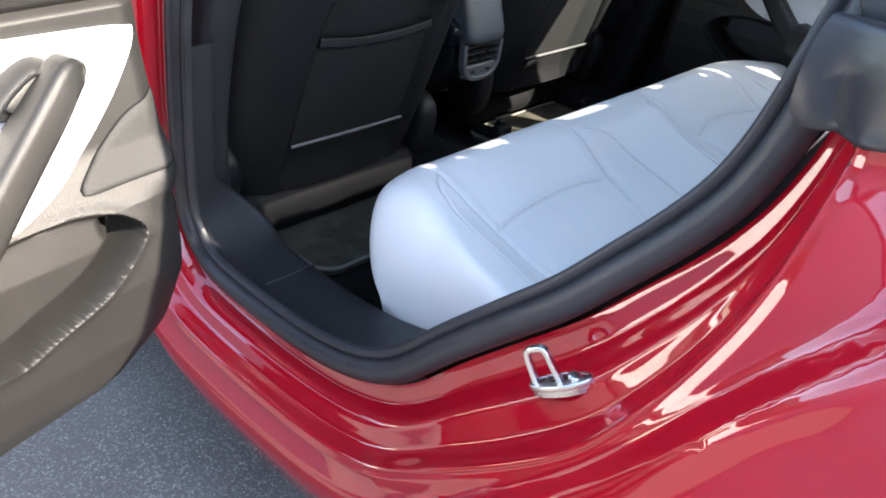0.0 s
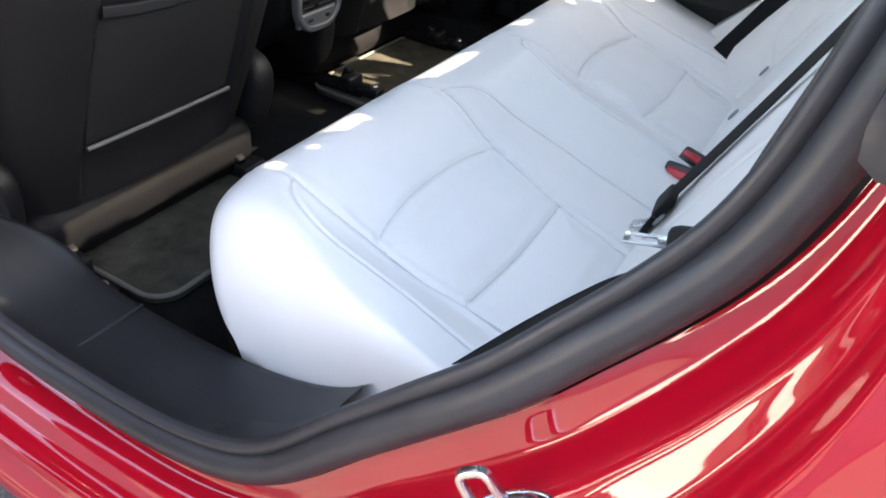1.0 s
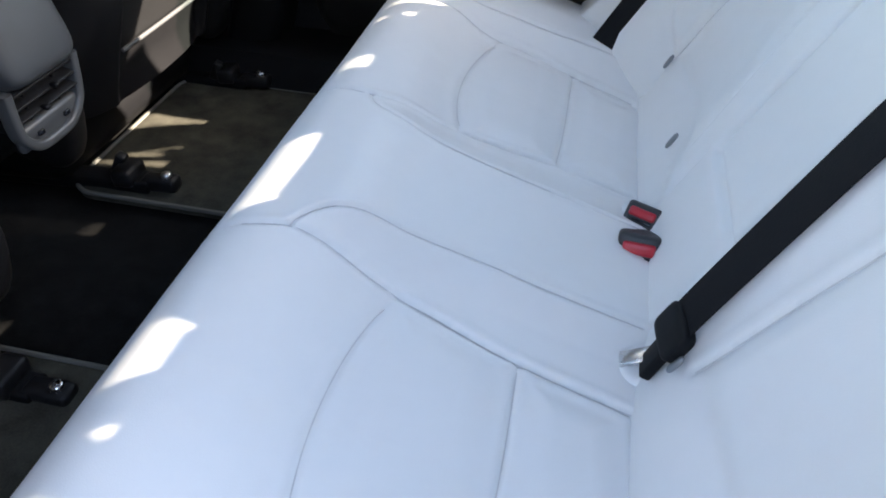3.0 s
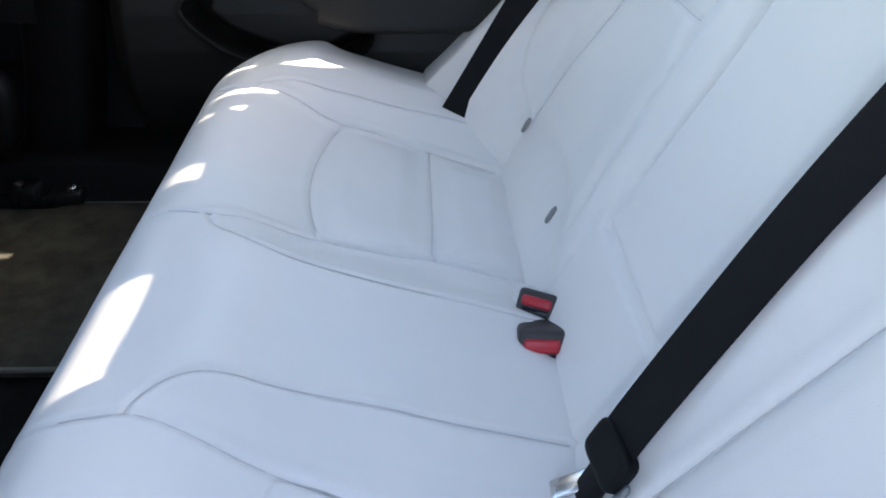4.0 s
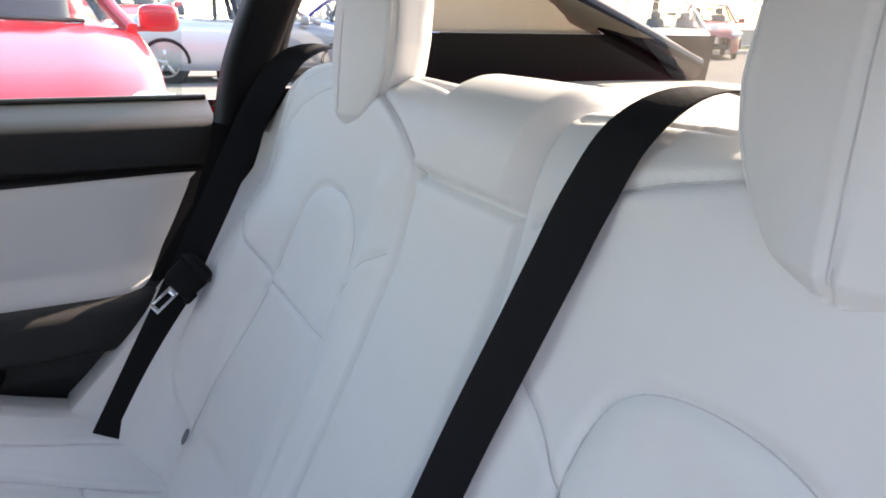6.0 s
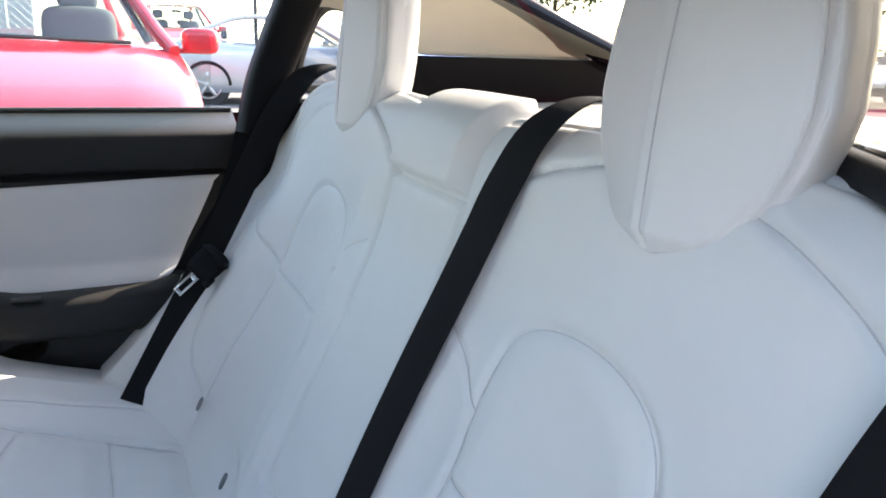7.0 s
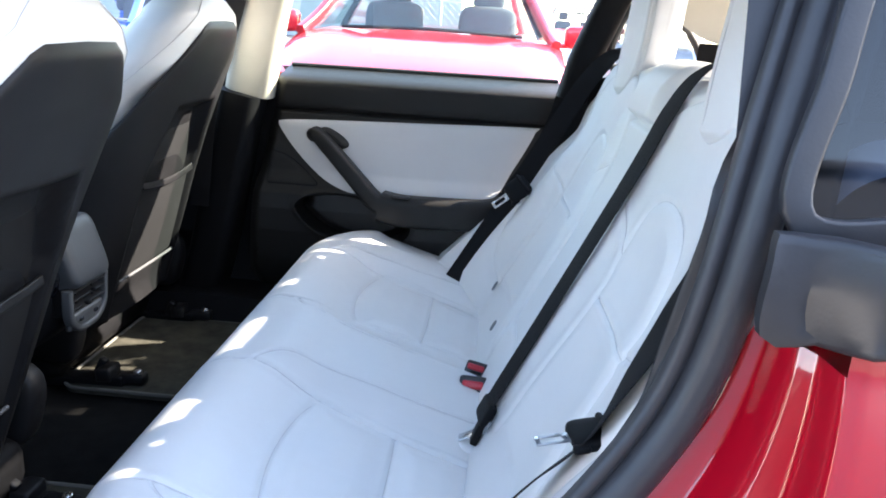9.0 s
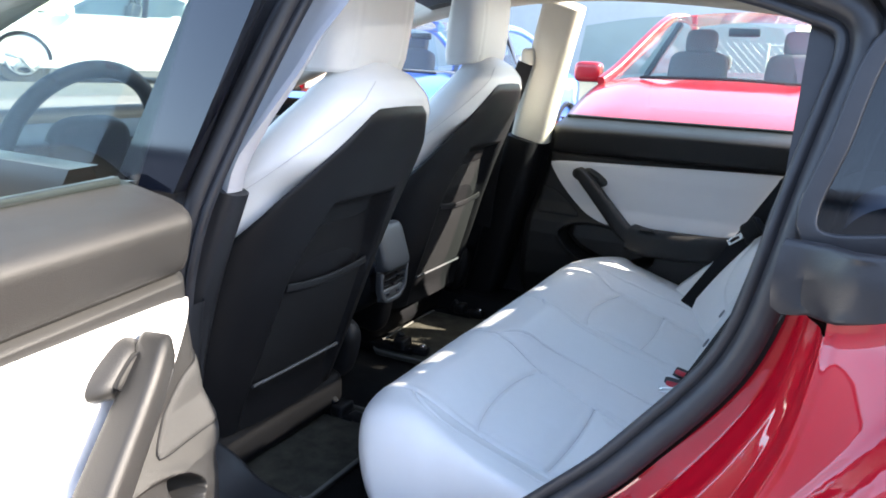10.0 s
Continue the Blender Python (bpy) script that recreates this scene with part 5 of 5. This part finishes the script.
part("emblem", boxes(((0.007, 0.034, 0.003), (0.014, 0, 0.021), 0.001), ((0.028, 0.006, 0.003), (-0.004, 0, 0.021), 0.001)), SILVER, hub, "plain silver emblem")
# front door of the near side, only its upper part and window
fd = thing("front_door", "closed front car door with its window up", "car door", pose(0, 0, 0))
part("outer_skin", grid([[(x, -0.885 + 0.05 * ease((z - 0.75) / 0.25) , z) for z in np.linspace(0.2, 0.90, 10)] for x in np.linspace(-1.72, -0.79, 10)]), PAINT, fd, "glossy red outer skin")
part("window_strip", grid([[(x, y, z) for y, z in ((-0.862, 0.90), (-0.862, 0.935), (-0.85, 0.955), (-0.80, 0.957))] for x in np.linspace(-1.72, -0.76, 10)]), RUBBER, fd, "black window strip")
part("window_glass", grid([[(-1.62 + 0.84 * u + 0.0 + 0.24 * v * (1 - u) + 0.06 * v * u, -0.80 + 0.15 * v, 0.955 + 0.33 * v * (0.55 + 0.45 * u)) for u in np.linspace(0, 1, 10)] for v in np.linspace(0, 1, 8)]), GLASS, fd, "front door window")
part("inner_trim", grid([[(x, -0.80 + 0.06 * k, 0.955 - 0.25 * k * k) for k in np.linspace(0, 1, 6)] for x in np.linspace(-1.72, -0.79, 8)]), BLACK, fd)
part("outer_skin_far", grid([[(x, 0.80 - 0.06 * k, 0.955 - 0.45 * k * k) for k in np.linspace(0, 1, 6)] for x in np.linspace(-1.75, -0.72, 8)]), BLACK, car, "black far front door trim")
part("side_trim", grid([[(x, y, z) for y, z in ((0.70, 0.27), (0.765, 0.33), (0.775, 0.60), (0.765, 0.93))] for x in np.linspace(-1.78, -0.56, 10)]), BLACK, car, "black trim beside the front seat")
# far-side door mirror of this car
mir = part("door_mirror", pillow((-1.76, 0.985, 1.040), (0.055, 0.105, 0.070), 0.5, 0.5, (0, 0, -8), 18, 30), PAINT, car, "red door mirror")
part("mirror_glass", box((0.004, 0.160, 0.105), (-1.706, 0.978, 1.040), 0.001, (0, 0, -8)), STEEL, mir)
part("mirror_foot", box((0.05, 0.10, 0.03), (-1.76, 0.88, 0.990), 0.010), BLACK, mir)
# front belt on the far pillar
fb = thing("front_seat_belt", "dark front seat belt on the beige far pillar", "seat belt", pose(0, 0, 0))
part("loop", pillow((-0.678, 0.668, 1.140), (0.022, 0.020, 0.030), 0.6, 0.6, (0, 0, 0), 14, 22), HEADLINER, fb, "pale belt anchor cover")
part("webbing", ribbon([((-0.680, 0.648, 1.125), (1, 0.2, 0)), ((-0.705, 0.655, 1.05), (1, 0.2, 0)), ((-0.76, 0.650, 0.86), (1, 0.2, 0)), ((-0.79, 0.65, 0.6), (1, 0.2, 0))], 0.047, 20), WEB, fb)


# ---- parked cars outside: own y runs from the nose to the tail ----
def parked_car(place, paint, label, tall=1.0, seats=True):
    t = thing("parked_car", label, "car", place, "parked cars")
    st = [(0.0, 0.50, 0.52), (0.06, 0.66, 0.60), (0.20, 0.80, 0.70), (0.45, 0.87, 0.79), (0.9, 0.905, 0.90), (1.30, 0.915, 0.975), (1.9, 0.92, 0.97), (2.7, 0.92, 0.975),
          (3.5, 0.91, 1.0), (4.1, 0.88, 1.02), (4.45, 0.80, 0.98), (4.58, 0.70, 0.80)]
    s = np.array(st)
    yy = np.linspace(0, 4.58, 60)
    hw, zt = np.interp(yy, s[:, 0], s[:, 1]), np.interp(yy, s[:, 0], s[:, 2])
    ker = np.array([0.1, 0.2, 0.4, 0.2, 0.1])
    sm = lambda q: np.convolve(np.r_[[q[0]] * 2, q, [q[-1]] * 2], ker, "valid")
    hw, zt = sm(hw), sm(zt) * tall
    cross = [(0.94, 0.20, 1), (1.0, 0.30, 1), (1.0, 0.50, 1), (1.0, 0.17, 0), (0.985, 0.09, 0), (0.94, 0.035, 0), (0.86, 0.005, 0), (0.78, -0.004, 0), (0.70, -0.022, 0), (0.58, -0.026, 0), (0.45, -0.018, 0), (0.30, -0.026, 0), (0.0, -0.032, 0)]
    g = []
    for y, w, z in zip(yy, hw, zt):
        half = [(w * a, (b if low else z - b)) for a, b, low in cross]
        row = [(x, y, zz) for x, zz in half] + [(-x, y, zz) for x, zz in half[-2::-1]]
        g.append(row)
    body = part("body", grid(g), paint, t)
    k = tall

    def pane(name, a, b, c, d, bow, mat, label=""):
        a, b, c, d = map(np.array, (a, b, c, d))
        pts = []
        for v in np.linspace(0, 1, 8):
            l, r = a + (c - a) * v, b + (d - b) * v
            pts.append([l + (r - l) * u + np.array(bow) * 4 * u * (1 - u) for u in np.linspace(0, 1, 12)])
        return part(name, grid(pts), mat, t, label)

    ws = [(-0.74, 1.30, 0.975 * k), (0.74, 1.30, 0.975 * k), (-0.56, 2.12, 1.41 * k), (0.56, 2.12, 1.41 * k)]
    rw = [(-0.54, 3.25, 1.40 * k), (0.54, 3.25, 1.40 * k), (-0.66, 4.0, 1.03 * k), (0.66, 4.0, 1.03 * k)]
    pane("windscreen", *ws, (0, -0.16, 0.02), GLASS, "clear windscreen")
    pane("roof", ws[2], ws[3], rw[0], rw[1], (0, 0, 0.05), paint)
    pane("rear_window", *rw, (0, 0.10, 0.02), GLASS)
    for sx in (-1, 1):
        pane("side_window", (sx * 0.80, 1.55, 0.99 * k), (sx * 0.79, 3.75, 1.02 * k), (sx * 0.575, 2.15, 1.395 * k), (sx * 0.56, 3.20, 1.385 * k), (sx * 0.02, 0, 0), GLASS)
        part("roof_pillar", sweep(curve([(sx * 0.82, 1.22, 0.955 * k), (sx * 0.75, 1.45, 1.06 * k), (sx * 0.60, 2.0, 1.355 * k), (sx * 0.555, 2.4, 1.43 * k), (sx * 0.55, 3.1, 1.42 * k), (sx * 0.60, 3.6, 1.26 * k), (sx * 0.72, 4.1, 1.0 * k)], 40), round_rect(0.06, 0.07, 0.02)), paint, t)
        part("door_pillar", sweep([(sx * 0.80, 2.55, 0.98 * k), (sx * 0.575, 2.65, 1.40 * k)], round_rect(0.05, 0.08, 0.01), up=(0, 1, 0)), GLOSS_BLACK, t)
        m = part("door_mirror", pillow((sx * 1.0, 1.52, 1.01 * k), (0.105, 0.065, 0.075), 0.5, 0.5, (0, 0, 0), 16, 26), paint, t)
        part("mirror_foot", box((0.14, 0.05, 0.03), (sx * 0.88, 1.54, 0.955 * k), 0.010), paint, m)
        part("mirror_glass", box((0.16, 0.004, 0.11), (sx * 1.0, 1.583, 1.01 * k), 0.001), STEEL, m)
        part("headlamp", pillow((sx * 0.70, 0.235, 0.66 * k), (0.17, 0.16, 0.055), 0.5, 0.6, (18, 0, -sx * 28), 14, 26), LAMP, t, "clear headlamp")
        for y in (0.88, 3.72):
            wl_ = part("wheel", sweep([(sx * 0.80, y + 0.27 * math.cos(a), 0.32 + 0.27 * math.sin(a)) for a in np.linspace(0, 2 * np.pi, 32, endpoint=False)], round_rect(0.21, 0.11, 0.035), up=(1, 0, 0), loop=True), TYRE, t, "black tyre")
            spokes = [sheet_of(box((0.03, 0.05, 0.21), (sx * 0.885, y - 0.11 * math.sin(q), 0.32 + 0.11 * math.cos(q)), 0.008, (math.degrees(q), 0, 0))) for q in np.arange(5) * 2 * np.pi / 5]
            part("rim", joined(pillow((sx * 0.885, y, 0.32), (0.02, 0.05, 0.05), 0.5, 0.8, (0, 0, 0), 8, 14), sweep([(sx * 0.87, y + 0.215 * math.cos(a), 0.32 + 0.215 * math.sin(a)) for a in np.linspace(0, 2 * np.pi, 28, endpoint=False)], circle(0.018, 6), up=(1, 0, 0), loop=True), *spokes), ALLOY, wl_)
            part("arch", sweep([(sx * 0.905, y + 0.36 * math.cos(a), 0.32 + 0.36 * math.sin(a)) for a in np.linspace(0, np.pi, 20)], circle(0.03, 6), up=(1, 0, 0)), GLOSS_BLACK, t)
    part("grille", pillow((0, 0.035, 0.40), (0.48, 0.05, 0.10), 0.4, 0.4, (0, 0, 0), 10, 22), GLOSS_BLACK, t)
    part("wiper", sweep(curve([(-0.55, 1.22, 0.995 * k), (0.0, 1.14, 1.008 * k), (0.60, 1.24, 0.995 * k)], 20), circle(0.012, 6)), RUBBER, t)
    part("dash_shelf", pillow((0, 1.62, 0.97 * k), (0.70, 0.30, 0.035), 0.5, 0.3, (0, 0, 0), 8, 22), SEAT_GREY, t)
    if seats:
        for sx in (-0.37, 0.37):
            part("seat_back", joined(pillow((sx, 2.45, 0.98 * k), (0.23, 0.09, 0.22), 0.4, 0.4, (-12, 0, 0), 14, 24), pillow((sx, 2.52, 1.26 * k), (0.125, 0.055, 0.10), 0.5, 0.5, (-8, 0, 0), 12, 20)), SEAT_GREY, t, "grey cloth seat")
            part("head_restraint", pillow((sx * 0.9, 3.42, 1.12 * k), (0.11, 0.05, 0.07), 0.5, 0.5, (0, 0, 0), 10, 16), SEAT_GREY, t)
        part("cabin_mirror", box((0.22, 0.03, 0.06), (0, 1.98, 1.315 * k), 0.012), GLOSS_BLACK, t)
    return t


parked_car(pose(-0.50, 2.52, 0, 0, 0, 1), PAINT_FAR, "bright red sedan parked facing the open car", 1.06)
parked_car(pose(-3.55, 3.0, 0, 0, 0, -1), BLUE_PAINT, "blue sedan parked beside the bright red one")
parked_car(pose(5.4, 12.6, 0, 0, 0, 82), SILVER_PAINT, "silver low sedan parked across the lot")
parked_car(pose(6.6, 13.2, 0, 0, 0, 6), BLUE_PAINT, "blue sedan parked beside the silver one")
parked_car(pose(2.0, 17.5, 0, 0, 0, 3), MAROON_PAINT, "dull red tall car parked by the fence", 1.25)
parked_car(pose(-13.3, 12.6, 0.53, 0, 0, 52), WHITE_PAINT, "white tall car parked side on across the lot", 1.22)
parked_car(pose(-11.46, 5.10, 0.53, 0, 0, -33.5), WHITE_PAINT, "white sedan parked side on ahead of the open car")
parked_car(pose(13.0, 13.0, 0, 0, 0, -40), WHITE_PAINT, "white sedan parked far behind the open car")
parked_car(pose(16.0, 10.5, 0, 0, 0, -42), SILVER_PAINT, "silver sedan parked far behind the open car")
parked_car(pose(19.0, 17.5, 0, 0, 0, -40), MAROON_PAINT, "dull red tall car parked far behind", 1.2)

# ---- fence, wall, kerb, sign pole and trees ----
fence = thing("fence", "grey steel lot fence with posts and rails", "fence", pose(0, 22.5, 0))
for x in np.arange(-2, 30, 2.4):
    part("post", sweep([(x, 0, 0), (x, 0, 1.9)], circle(0.03, 8), up=(0, 1, 0)), STEEL, fence)
for z in (0.25, 1.05, 1.85):
    part("rail", sweep([(-2, 0, z), (28, 0, z)], circle(0.02, 6)), STEEL, fence)
part("mesh", joined(*[sweep([(x, 0, 0.05), (x + 1.85 * d, 0, 1.9)], circle(0.006, 4), up=(0, 1, 0)) for x in np.arange(-2, 26, 0.22) for d in (1, -1)]), STEEL, fence, "steel wire mesh")
# Added wall, never in view: hides the near horizon and gives dark blue reflections.
lone("unseen_near_wall", boxes(((60, 0.3, 3.6), (0, -7.5, 1.8), 0.05), ((60.2, 0.4, 0.12), (0, -7.5, 3.64), 0.03)), SLATE_WALL, "plain slate-blue wall added unseen on the near side to darken reflections", "wall", kind="structure")
wall = lone("boundary_wall", boxes(((34, 0.4, 7.0), (-18.5, 25, 3.5), 0.05), ((34.2, 0.6, 0.25), (-18.5, 25, 7.1), 0.05)), WALL_GREY, "plain blue-grey building wall beyond the lot", "wall", kind="structure")
lone("kerb", boxes(((70, 0.18, 0.15), (10, 20.5, 0.075), 0.02)), CONCRETE, "long concrete kerb at the edge of the lot", "kerb", kind="structure")
lone("low_wall", boxes(((60, 0.3, 0.75), (33, 27, 0.375), 0.04), ((60.2, 0.4, 0.08), (33, 27, 0.78), 0.02)), CONCRETE, "low pale concrete wall behind the lot", "wall", kind="structure")
lone("pavement", grid([[(x, y, 0.02) for y in (20.6, 22.4)] for x in np.linspace(-20, 60, 12)]), CONCRETE, "pale concrete pavement along the fence", "pavement", kind="structure")
lone("verge", grid([[(x, y, 0.03 + 0.1 * noise.noise((x * 0.3, y * 0.3, 0))) for y in np.linspace(22.6, 40, 8)] for x in np.linspace(0, 80, 40)]), GRASS, "dry yellow-green grass verge behind the fence", "grass", kind="stuff")
pole = thing("sign_pole", "thin dark steel pole in the lot", "pole", pose(2.55, 13.0, 0))
part("shaft", sweep([(0, 0, 0), (0, 0, 3.2)], circle(0.035, 10), up=(0, 1, 0)), RUBBER, pole)
part("foot", box((0.2, 0.2, 0.02), (0, 0, 0.01), 0.005), STEEL, pole)


def tree(x, y, high, seed):
    rnd = random.Random(seed)
    t = thing("tree", "broad green tree standing behind the lot", "tree", pose(x, y, 0), "trees behind the lot")
    limbs = [sweep(curve([(0, 0, 0), (0.1 * rnd.uniform(-1, 1), 0.1, high * 0.25), (0.15 * rnd.uniform(-1, 1), 0, high * 0.55), (0, 0.2, high * 0.85)], 14), circle(0.16, 8), up=(0, 1, 0), scale=np.linspace(1.3, 0.3, 14))]
    tips = []
    for k in range(9):
        a, z = rnd.uniform(0, 6.28), high * rnd.uniform(0.3, 0.7)
        r = high * rnd.uniform(0.18, 0.36)
        e = (r * math.cos(a), r * math.sin(a), z + high * rnd.uniform(0.1, 0.25))
        limbs.append(sweep(curve([(0, 0, z), (e[0] * 0.5, e[1] * 0.5, z + 0.1 * high), e], 8), circle(0.06, 6), up=(0.1, 1, 0.1), scale=np.linspace(1, 0.3, 8)))
        tips.append(e)
    part("trunk", joined(*limbs), BARK, t)
    v, f = [], []
    for _ in range(2600):
        c = rnd.choice(tips)
        p = Vector(c) + Vector((rnd.gauss(0, 1), rnd.gauss(0, 1), rnd.gauss(0, 0.7))) * high * 0.105
        s = rnd.uniform(0.10, 0.22)
        m = Euler((rnd.uniform(0, 6), rnd.uniform(0, 6), rnd.uniform(0, 6))).to_matrix()
        i = len(v)
        v += [tuple(p + m @ Vector(q) * s) for q in ((-1, 0, 0), (0, -0.5, 0.1), (1, 0, 0), (0, 0.5, 0.1))]
        f.append((i, i + 1, i + 2, i + 3))
    part("crown", (v, f), LEAF, t)


for i, (x, y, h) in enumerate(((22, 34, 6.5), (29, 31, 7.5), (36, 28, 6.0), (44, 24, 8.0), (14, 40, 7.0))):
    tree(x, y, h, i)
